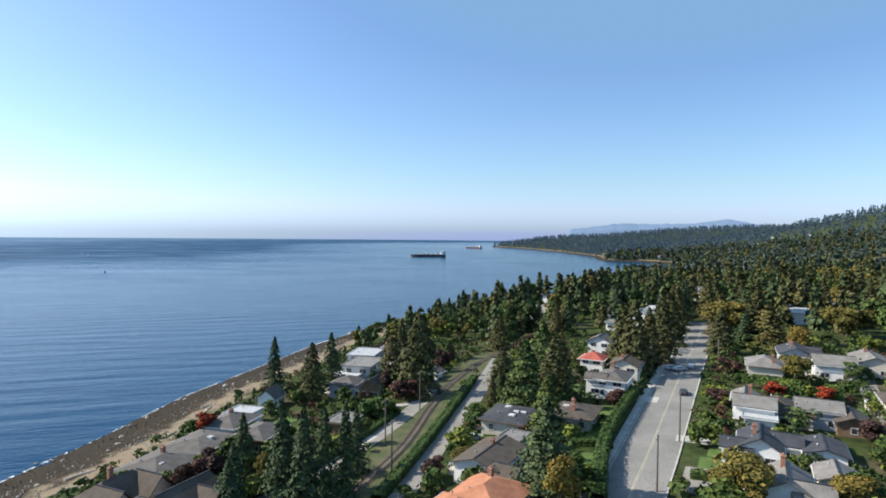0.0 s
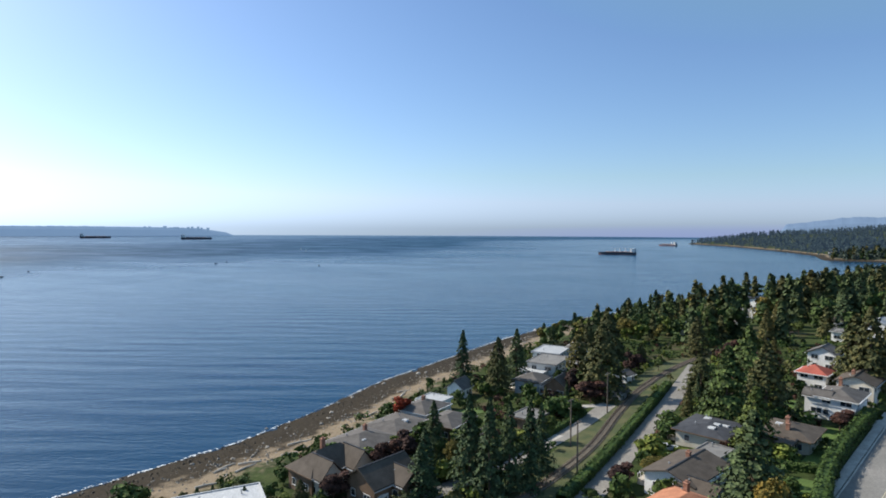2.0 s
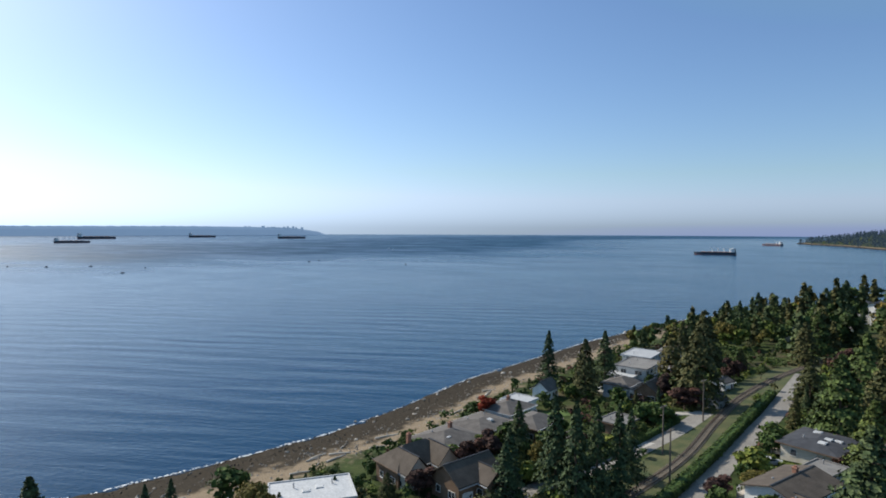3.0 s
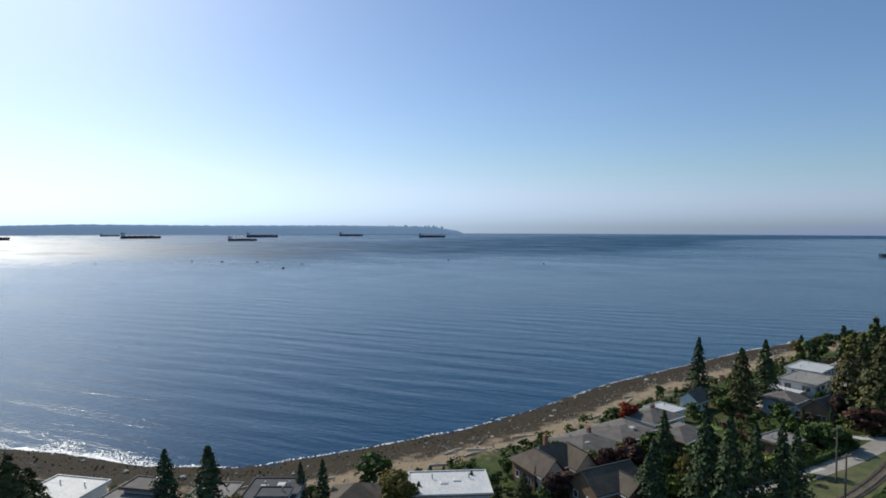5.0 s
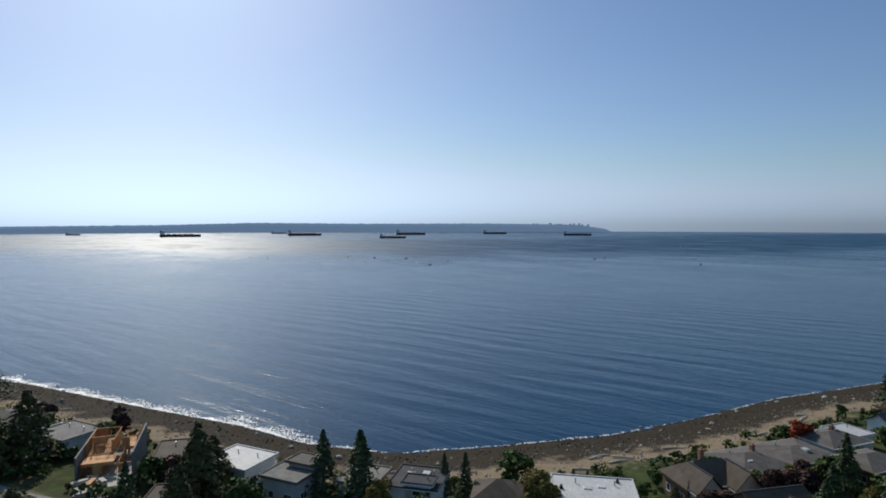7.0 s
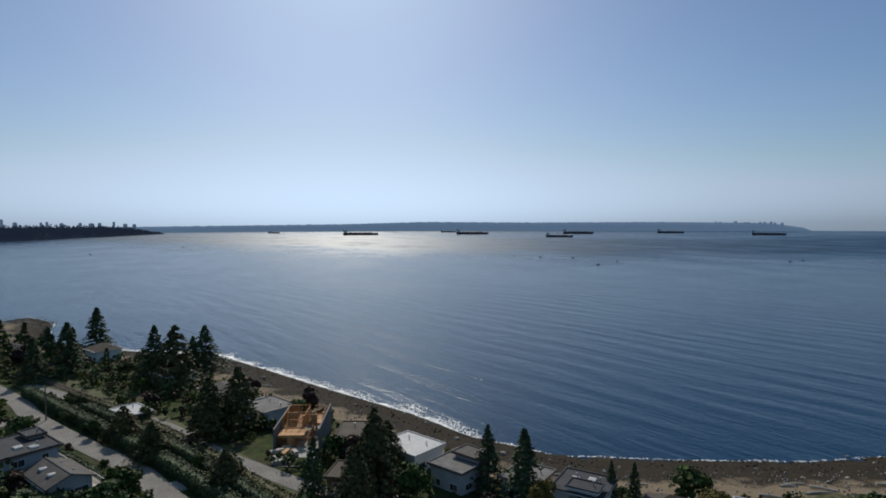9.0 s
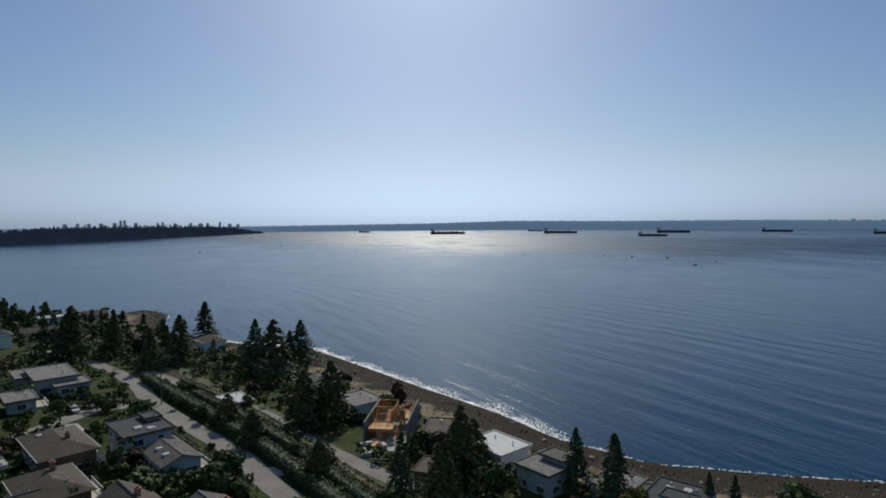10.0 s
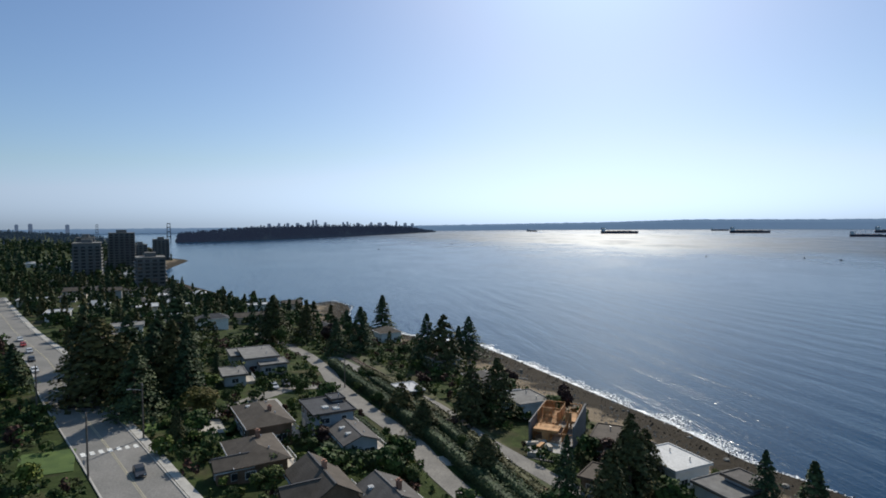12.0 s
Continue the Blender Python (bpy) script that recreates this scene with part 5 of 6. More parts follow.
# ---- railway ----
railway = thing("railway_track", pose(0, 0, 0), "single rusty railway track on dark ballast", "railway", kind="structure")
ribbon("ballast", RAIL, 1.15, -1.15, 0.22, M["ballast"], 0.6, railway)
for off in (0.72, -0.72):
    r = offset(RAIL, off)
    ribbon("rail", r, 0.05, -0.05, 0.46, M["rust"], 0.16, railway)
sl = Shape()
dense = smooth_line(RAIL[::6], 0.7)
dt = np.gradient(dense, axis=0)
dz = land_height(dense[:, 0], dense[:, 1])
for p, t, z in zip(dense, dt, dz):
    t = t / np.linalg.norm(t)
    n = np.array([-t[1], t[0]])
    c = [p + n * a + t * b for a, b in ((-1.3, -0.12), (1.3, -0.12), (1.3, 0.12), (-1.3, 0.12))]
    sl.add([(q[0], q[1], z + 0.2) for q in c] + [(q[0], q[1], z + 0.31) for q in c], [(4, 5, 6, 7), (0, 1, 5, 4), (1, 2, 6, 5), (2, 3, 7, 6), (3, 0, 4, 7)])
tagged(part("sleepers", sl, M["sleeper"], railway), kind="stuff")

# ---- road details ----
road_trim = thing("road_markings", pose(0, 0, 0), "worn lines, crossing bars and kerbs of the main road", "road marking", kind="structure")
for off in (0.16, -0.16):
    ribbon("centre_line", offset(ROAD, off), 0.06, -0.06, 0.125, M["yellowpaint"], 0.02, road_trim)
for off in (5.75, -5.75):
    ribbon("kerb", offset(ROAD, off), 0.15, -0.15, 0.24, M["concrete"], 0.4, road_trim)
ka = int(np.argmin(np.hypot(ROAD[:, 0] + 108, ROAD[:, 1] + 77)))
ct = ROAD[ka + 1] - ROAD[ka - 1]
ct /= np.linalg.norm(ct)
cn = np.array([-ct[1], ct[0]])
for k in range(7):
    c = ROAD[ka] + cn * (k - 3) * 1.55
    q = [c + cn * a + ct * b for a, b in ((-0.4, -1.1), (0.4, -1.1), (0.4, 1.1), (-0.4, 1.1))]
    z = ground_z(*c) + 0.13
    part("crossing_bar", Shape().add([(p[0], p[1], z - 0.1) for p in q] + [(p[0], p[1], z + 0.005) for p in q], [(4, 5, 6, 7), (0, 1, 5, 4), (1, 2, 6, 5), (2, 3, 7, 6), (3, 0, 4, 7)]), M["paint"], road_trim)
tagged(ribbon("pavement", offset(ROAD, -7.0), 0.9, -0.9, 0.16, M["concrete"]), "pale concrete pavement along the road", "pavement", kind="structure")
tagged(ribbon("road_back_lane", smooth_line([(128, 176), (112, 150), (98, 122), (88, 102), (80, 86)]), 2.2, -2.2, 0.10, M["lane"]), "narrow back lane between garden walls", "road", kind="structure")


def paved(name, x, y, yaw, w, d, material, label):
    z = [ground_z(x + math.cos(radians(yaw)) * a - math.sin(radians(yaw)) * b, y + math.sin(radians(yaw)) * a + math.cos(radians(yaw)) * b) for a, b in ((-w / 2, -d / 2), (w / 2, -d / 2), (w / 2, d / 2), (-w / 2, d / 2))]
    c = [(-w / 2, -d / 2), (w / 2, -d / 2), (w / 2, d / 2), (-w / 2, d / 2)]
    s = Shape().add([(a, b, q - 0.5) for (a, b), q in zip(c, z)] + [(a, b, q + 0.12) for (a, b), q in zip(c, z)], [(3, 2, 1, 0), (4, 5, 6, 7), (0, 1, 5, 4), (1, 2, 6, 5), (2, 3, 7, 6), (3, 0, 4, 7)])
    ob = part(name, s, material)
    ob.matrix_basis = pose(x, y, 0, 0, 0, yaw)
    OCCUPIED.append((x, y, min(w, d) * 0.5))
    return tagged(ob, label, "paving", kind="structure")


paved("driveway_1", 48, 104, 62, 12, 8, M["lane"], "wide pale driveway off the main road")
paved("driveway_2", 57, 124, 62, 4, 12, M["concrete"], "concrete driveway to a white house")
paved("driveway_3", 54, 158, 62, 5, 10, M["concrete"], "concrete driveway beside a hedge")
paved("driveway_4", -19, 139, 62, 8, 4, M["concrete"], "sunny concrete apron by the railway")
paved("driveway_5", -12, 168, 20, 12, 3, M["concrete"], "short pale concrete garden drive")
paved("driveway_6", 14, 152, 15, 10, 2.6, M["concrete"], "concrete drive off the lane")
paved("patio_1", -127, -66, 35, 10, 6, M["concrete"], "pale paved patio inside dark hedges")
paved("patio_2", -150, -60, 35, 7, 4, M["concrete"], "pale paved yard by the lane")
paved("patio_3", 78, 121, 62, 8, 4, M["concrete"], "paved yard between houses")
paved("driveway_7", -122, -10, 33, 5, 4, M["concrete"], "concrete pad beside the lane")
paved("driveway_8", -104, 24, 29, 6, 12, M["concrete"], "concrete drive by the front lane")
M["lawn"] = surface("lawn", (0.05, 0.092, 0.018), (0.085, 0.135, 0.028), 0.3, 5, 0.95, 0.04)
for i, (x, y, w, d) in enumerate(((42, 149, 9, 6), (36, 131, 12, 6), (38, 172, 10, 6), (53, 110, 9, 7), (57, 117, 6, 5), (14, 148, 8, 4), (104, 155, 8, 5), (-100, -84, 12, 9), (-123, -78, 7, 3), (-44, 160, 8, 6), (98, 140, 5, 10), (52, 98, 7, 5), (29, 118, 7, 5))):
    paved("lawn_%d" % (i + 1), x, y, 62 if x > 0 else 35, w, d, M["lawn"], "mown bright green garden lawn")


# ---- utility poles ----
def utility_pole(x, y, h, yaw, arms=1, lamp=False):
    p = thing("utility_pole", pose(x, y, ground_z(x, y), 0, 0, yaw), "weathered wooden utility pole with crossarm" + (" and street lamp" if lamp else ""), "pole", "utility poles")
    part("shaft", Shape().tube((0, 0, -1), (0, 0, h), 0.19, 0.13, 8), M["pole"], p)
    for k in range(arms):
        z = h - 0.5 - k * 1.1
        arm = part("crossarm", Shape().box(-1.3, 1.3, -0.08, 0.08, z, z + 0.16), M["pole"], p)
        for xx in (-1.2, -0.5, 0.5, 1.2):
            part("insulator", Shape().tube((xx, 0, z + 0.16), (xx, 0, z + 0.36), 0.06, 0.04, 6), M["metal"], arm)
    if arms > 1:
        part("transformer", Shape().tube((0.35, 0, h - 3.6), (0.35, 0, h - 2.5), 0.28, 0.28, 10), M["metal"], p)
    if lamp:
        b = part("lamp_arm", Shape().tube((0, 0, h - 1.6), (0, -2.2, h - 1.0), 0.05, 0.04, 6), M["metal"], p)
        part("lamp_head", Shape().box(-0.16, 0.16, -2.9, -2.1, h - 1.08, h - 0.94), M["metal"], b)


for x, y, h, yaw, arms, lamp in ((38, 101, 10, 60, 1, False), (51.5, 124.5, 11, 60, 1, True), (-28, 113, 11, 65, 2, False), (-6, 162, 11, 65, 1, False), (-13, 135, 11, 65, 1, False), (-10, 118, 11, 65, 1, False),
                                 (-116, -75, 12, 40, 1, True), (-95, -72, 12, 40, 1, False), (-172, -46, 9, 30, 1, False), (99, 213, 11, 62, 1, True), (110, 229, 11, 62, 1, False), (-124, -106, 12, 40, 1, False), (86, 180, 11, 62, 1, False), (66, 182, 10, 62, 1, False)):
    utility_pole(x, y, h, yaw, arms, lamp)


# ---- cars ----
def car(x, y, yaw, colour, label, van=False):
    c = thing("car", pose(x, y, ground_z(x, y) + 0.12, 0, 0, yaw), label, "car", "parked cars")
    prof = [(-2.2, 0.35), (2.2, 0.35), (2.25, 0.75), (1.1, 0.95), (0.5, 1.45), (-1.5, 1.45) if not van else (-2.1, 1.75), (-2.15, 0.98), (-2.25, 0.7)]
    s = Shape()
    s.add([(px, -0.88 + (0.16 if pz > 1.2 else 0), pz) for px, pz in prof] + [(px, 0.88 - (0.16 if pz > 1.2 else 0), pz) for px, pz in prof],
          [tuple(range(8)), tuple(range(8, 16))[::-1]] + [(i, 8 + i, 8 + (i + 1) % 8, (i + 1) % 8) for i in range(8)])
    part("body", s, colour, c)
    g = Shape()
    g.box(-1.5, 0.45, -0.83, -0.74, 1.0, 1.36).box(-1.5, 0.45, 0.74, 0.83, 1.0, 1.36)
    g.add([(1.06, -0.7, 1.0), (1.06, 0.7, 1.0), (0.56, 0.66, 1.42), (0.56, -0.66, 1.42)], [(0, 1, 2, 3)])
    part("windows", g, M["glass"], c)
    for sx in (-1.35, 1.4):
        for sy in (-0.86, 0.86):
            w = part("wheel", Shape().tube((sx, sy - 0.1, 0.33), (sx, sy + 0.1, 0.33), 0.33, 0.33, 12), M["rubber"], c)
            part("rim", Shape().tube((sx, sy - 0.115, 0.33), (sx, sy + 0.115, 0.33), 0.19, 0.19, 8), M["metal"], w)
    for sy in (-0.62, 0.62):
        part("headlight", Shape().box(2.2, 2.27, sy - 0.18, sy + 0.18, 0.6, 0.72), M["trim"], c)
        part("tail_light", Shape().box(-2.27, -2.2, sy - 0.15, sy + 0.15, 0.68, 0.84), M["redroof"], c)


def paint(name, c):
    m, nt, b = shader(name, 0.42, 0.0, 0.4)
    n = noise_node(nt, 1.2)
    nt.links.new(ramp(nt, n.outputs[0], ((0.3, tuple(v * 0.9 for v in c)), (0.7, c))), b.inputs["Base Color"])
    return m


DARK, SILVER, WHITE, BLUE, RED = paint("dark_car_paint", (0.03, 0.035, 0.045)), paint("silver_car_paint", (0.45, 0.46, 0.48)), paint("white_car_paint", (0.6, 0.6, 0.6)), paint("blue_car_paint", (0.06, 0.12, 0.25)), paint("red_car_paint", (0.35, 0.04, 0.03))
for x, y, yaw, colour, label in ((67, 160, 62, DARK, "dark car driving along the road"), (82, 190, 62, SILVER, "silver car on the road"), (77, 187, 20, WHITE, "white car turning off the road"), (75, 189, 20, SILVER, "silver car beside the junction"),
                                 (5, 137, 70, DARK, "dark car parked beside the lane"), (8, 134, 20, SILVER, "silver car parked in a yard"), (-99, -65, 40, DARK, "dark car near the crossing"), (-168, -63, 35, DARK, "dark car parked beside the lane"),
                                 (-164, -65, 35, SILVER, "silver car parked beside the lane"), (-126, -1, 30, BLUE, "blue car parked on the front lane"), (-122, 2, 30, WHITE, "white car parked on the front lane"), (-160, -137, 45, WHITE, "white car parked by the road"),
                                 (-174, -150, 45, DARK, "dark car parked by the road"), (-186, -161, 45, SILVER, "silver car parked by the road"), (-196, -172, 45, RED, "red car parked by the road"), (-205, -181, 45, WHITE, "white car parked by the road"), (63, 116, 62, WHITE, "white car in a driveway")):
    car(x, y, yaw, colour, label)


# ---- beach ----
def rock_mesh(seed):
    bm = bmesh.new()
    bmesh.ops.create_icosphere(bm, subdivisions=2, radius=1)
    for v in bm.verts:
        v.co *= 1 + 0.45 * noise.noise(v.co * 1.3 + Vector((seed * 5, 0, 0)))
        v.co.z *= 0.65
    me = bpy.data.meshes.new("boulder")
    bm.to_mesh(me)
    bm.free()
    me.materials.append(M["rock"])
    return me


beach_rng = random.Random(9)
ROCKS = [rock_mesh(i) for i in range(4)]
beach_line = smooth_line([tuple(p) for p in SHORE[13:32]], 1.0)
for i in range(420):
    p = beach_line[beach_rng.randrange(len(beach_line))]
    x, y = p[0] + beach_rng.uniform(-26, 26), p[1] + beach_rng.uniform(-26, 26)
    s = float(inland(x, y))
    if not -2 < s < 24 or not clear(x, y, 0.2):
        continue
    k = beach_rng.uniform(0.25, 0.75) * (1.5 if beach_rng.random() < 0.15 else 1)
    b = new("boulder", ROCKS[i % 4])
    b.matrix_basis = pose(x, y, ground_z(x, y) + 0.1 * k, 0, 0, beach_rng.uniform(0, 360)) @ Matrix.Diagonal((k, k * beach_rng.uniform(0.6, 1), k, 1))
    tagged(b, "rough grey-brown boulder on the beach", "rock", "boulders on the beach")
for i in range(240):
    p = beach_line[beach_rng.randrange(60, len(beach_line))]
    x, y = p[0] + beach_rng.uniform(-28, 28), p[1] + beach_rng.uniform(-28, 28)
    s = float(inland(x, y))
    if not 14 < s < 27 or not clear(x, y, 0.5):
        continue
    l = beach_rng.uniform(2, 7)
    ob = part("driftwood_log", Shape().tube((-l / 2, 0, 0), (0, 0.15, 0.05), 0.28, 0.24, 8).tube((0, 0.15, 0.05), (l / 2, 0, 0), 0.24, 0.15, 8), M["driftwood"])
    ob.matrix_basis = pose(x, y, ground_z(x, y) + 0.22, 0, 0, beach_rng.uniform(40, 100))
    tagged(ob, "bleached driftwood log on the sand", "log", "driftwood logs")

brng = np.random.default_rng(3)
n = 26000
k = brng.integers(0, len(beach_line), n)
c = beach_line[k] + brng.uniform(-27, 27, (n, 2))
s = inland(c[:, 0], c[:, 1])
band = (s > -1) & (s < 26)
c, s = c[band], s[band]
z = land_height(c[:, 0], c[:, 1])
size = brng.uniform(0.10, 0.45, len(c)) * np.where(s > 16, 1.15, 1)
shape = np.array([(1, 0, -0.2), (0.4, 0.9, -0.2), (-0.7, 0.7, -0.2), (-0.9, -0.3, -0.2), (0.1, -0.9, -0.2), (0.1, 0.05, 0.75)])
pts = (shape[None] * (1 + brng.normal(0, 0.2, (len(c), 6, 3)))) * size[:, None, None]
pts += np.column_stack([c, z])[:, None]
fac = np.array([(0, 1, 5), (1, 2, 5), (2, 3, 5), (3, 4, 5), (4, 0, 5)])
for low, mat, text in ((True, "wetrock", "dark wet cobbles along the waterline"), (False, "rock", "scattered pale stones on the upper beach")):
    q = pts[(s < 8) & (brng.uniform(0, 1, len(s)) < 0.7) if low else (s >= 8) & (brng.uniform(0, 1, len(s)) < 0.55)]
    tagged(arrays("beach_stones", q.reshape(-1, 3), (np.arange(len(q))[:, None, None] * 6 + fac).reshape(-1, 3), M[mat]), text, "stones", kind="stuff")

M["foam"] = surface("sea_foam", (0.72, 0.74, 0.75), (0.86, 0.87, 0.88), 0.6, 5, 0.6, 0.05)
step_line = smooth_line([tuple(p) for p in SHORE[14:32]], 0.8)
fn = np.array([noise.noise(Vector((a * 0.16, b * 0.16, 4))) + 0.6 * noise.noise(Vector((a * 0.9, b * 0.9, 2))) for a, b in step_line])
# southern stretch widened: the white also stands for sun glare on the breakers
fl = np.clip((-step_line[:, 0] - 132) / 25, 0, 1) * np.clip((step_line[:, 0] + 330) / 40, 0, 1)
outer = np.maximum(0.0, -0.12 + 0.6 * fn + fl * (1.7 + 1.9 * fn))
fz = np.zeros(len(step_line))
fa, fb = offset(step_line, 0.04), step_line - (offset(step_line, 1.0) - step_line) * outer[:, None]
nn = len(step_line)
ii = np.arange(nn - 1)
tagged(arrays("foam_edge", np.vstack([np.column_stack([fa, fz + 0.12]), np.column_stack([fb, fz + 0.03])]), np.stack([ii, ii + 1, nn + ii + 1, nn + ii], 1), M["foam"]), "white wash and sun glare where the swell meets the stones", "foam", kind="structure")
n = 90000
k = brng.integers(0, len(beach_line), n)
p = beach_line[k] + brng.uniform(-8, 8, (n, 2))
s = inland(p[:, 0], p[:, 1])
# extra foam pieces on the southern stretch, in place of sun glare
glare_stretch = np.clip((-p[:, 0] - 132) / 25, 0, 1) * np.clip((p[:, 0] + 330) / 40, 0, 1)
clump = np.array([noise.noise(Vector((a * 0.10, b * 0.10, 1))) for a, b in p])
reach = 0.25 + 1.0 * clump + glare_stretch * (4.2 + 5 * clump)
keep = (s < 0.3) & (s > -reach) & (brng.uniform(0, 1, n) > np.clip(-s / np.maximum(reach, 0.1), 0, 1) ** 2 * 0.9)
p, s = p[keep], s[keep]
m = len(p)
a0 = brng.uniform(0, 6.28, m)
rad = brng.uniform(0.08, 0.3, m)
ang = a0[:, None] + np.array([0, 1.2, 2.3, 3.5, 4.8])[None]
rr = rad[:, None] * brng.uniform(0.6, 1.2, (m, 5))
v = np.stack([p[:, :1] + np.cos(ang) * rr * 1.4, p[:, 1:] + np.sin(ang) * rr, np.broadcast_to(brng.uniform(0.04, 0.2, (m, 1)), (m, 5)) + brng.normal(0, 0.05, (m, 5))], -1)
tagged(arrays("foam", v.reshape(-1, 3), np.arange(m * 5).reshape(m, 5), M["foam"]), "thin line of white foam and painted sun glare along the shore", "foam", kind="stuff")

# ---- garden fill ----
fill_rng = random.Random(21)
shrubs = ["bush"] * 12 + ["limebush"] * 3 + ["plumbush", "gold"]
small = ["green"] * 6 + ["lime"] * 2 + ["gold", "cedar", "cedar", "fir", "purple"]
plant("redbush", -49, 127, 2.2)
cand = np.random.default_rng(8)
n = 16000
cr, ca = np.sqrt(cand.uniform(90 ** 2, 270 ** 2, n)), np.radians(cand.uniform(-40, 134, n))
cx, cy = -np.sin(ca) * cr, np.cos(ca) * cr
cs = inland(cx, cy)
singles, trees_made, mass = 0, 0, []
for x, y, r, s in zip(cx, cy, cr, cs):
    if s < 27 or s > 260 or not clear(x, y, 0.5):
        continue
    if trees_made < 120 and fill_rng.random() < 0.2 and clear(x, y, 1.8):
        trees_made += 1
        plant(fill_rng.choice(small), x, y, fill_rng.uniform(4, 8.5), fill_rng.uniform(0.8, 1.15))
    elif singles < 200 and r < 190 and fill_rng.random() < 0.35:
        singles += 1
        plant(fill_rng.choice(shrubs[:-1]), x, y, fill_rng.uniform(1.4, 3.4), fill_rng.uniform(0.8, 1.3))
    elif len(mass) < 2300:
        mass.append((x, y))
        OCCUPIED.append((x, y, 0.9))
    if OCCUPIED.n > 8000:
        break


def gather(name, store, label, category):
    for m, (v, f, _) in store.items():
        if v:
            tagged(arrays(name, np.vstack(v), np.vstack(f), M[m]), label, category, kind="stuff")


store = {m: [[], [], 0] for m in ("green", "hedge", "lime", "cedar", "purple")}
mass_z = land_height(np.array([p[0] for p in mass]), np.array([p[1] for p in mass]))
for (x, y), z in zip(mass, mass_z):
    m = fill_rng.choice(["green", "green", "hedge", "hedge", "hedge", "lime", "cedar", "purple"])
    h = fill_rng.uniform(0.8, 3.0) * (1.9 if fill_rng.random() < 0.12 else 1)
    p, nrm, _c, _s = lobes(cand, h, h * cand.uniform(0.6, 0.95), 54, 6, 0.05)
    v, f = sprays(p + np.array([x, y, z]), nrm, 0.36 + 0.09 * h, cand)
    st = store[m]
    st[0].append(v)
    st[1].append(f + st[2])
    st[2] += len(v)
gather("garden_shrubs", store, "mixed garden shrubs and undergrowth between the houses", "shrubbery")


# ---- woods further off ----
# haze over the farthest trees, painted as a weak blue glow on the leaves
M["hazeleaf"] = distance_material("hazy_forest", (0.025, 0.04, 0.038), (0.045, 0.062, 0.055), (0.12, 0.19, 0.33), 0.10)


def woods(name, count, r0, r1, a0, a1, low, high, hmin, hmax, sprays_each, label, mats, seed, gap=2.0):
    """Many trees in one mesh for each leaf colour; nobody could count them."""
    rng = np.random.default_rng(seed)
    store = {m: [[], [], 0] for m in mats}
    n = count * 5
    r, a = np.sqrt(rng.uniform(r0 * r0, r1 * r1, n)), np.radians(rng.uniform(a0, a1, n))
    x, y = -np.sin(a) * r, np.cos(a) * r
    s = inland(x, y)
    z = land_height(x, y)
    placed = 0
    for i in np.flatnonzero((s > low) & (s < high)):
        if placed >= count:
            break
        if r[i] < 480 and not clear(x[i], y[i], gap):
            continue
        placed += 1
        h = rng.uniform(hmin, hmax)
        m = mats[int(rng.integers(0, len(mats)))]
        if m in ("conifer", "cedar", "farleaf_hazed", "hazeleaf"):
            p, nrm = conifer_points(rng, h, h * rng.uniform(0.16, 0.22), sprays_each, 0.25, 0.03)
        else:
            h *= 0.72
            p, nrm, _c, _s = lobes(rng, h, h * 0.42, sprays_each, 6, 0.15)
        v, f = sprays(p + np.array([x[i], y[i], z[i]]), nrm, (h * 0.085 + 0.35) * (1 if sprays_each > 60 else 1.9), rng)
        st = store[m]
        st[0].append(v)
        st[1].append(f + st[2])
        st[2] += len(v)
    gather(name, store, label, "woodland")


woods("woodland", 560, 225, 640, -42, -5, 34, 700, 11, 24, 240, "mixed woodland of cedars and broadleaf trees", ["conifer", "cedar", "cedar", "conifer", "green", "green", "hedge", "gold"], 1)
woods("woodland", 150, 225, 420, -5, 14, 30, 400, 7, 15, 200, "low mixed trees between beach houses", ["conifer", "cedar", "green", "green", "lime", "gold"], 7)
woods("woodland", 700, 225, 620, 92, 135, 26, 420, 6, 13, 130, "dark garden trees of the southern suburb", ["conifer", "green", "green", "cedar"], 2)
woods("far_woodland", 3000, 620, 1500, -42, 2, 18, 1300, 10, 21, 58, "dense dark forest on the far hillside", ["farleaf_hazed", "farleaf_hazed", "farleaf_hazed", "conifer", "cedar", "green"], 3)
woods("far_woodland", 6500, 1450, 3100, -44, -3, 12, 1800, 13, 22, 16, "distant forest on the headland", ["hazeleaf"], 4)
woods("far_woodland", 900, 600, 1500, 112, 136, 15, 700, 8, 15, 40, "trees among the buildings of the town", ["conifer", "green"], 5)
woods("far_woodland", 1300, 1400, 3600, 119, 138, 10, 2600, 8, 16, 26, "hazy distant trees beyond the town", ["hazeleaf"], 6)


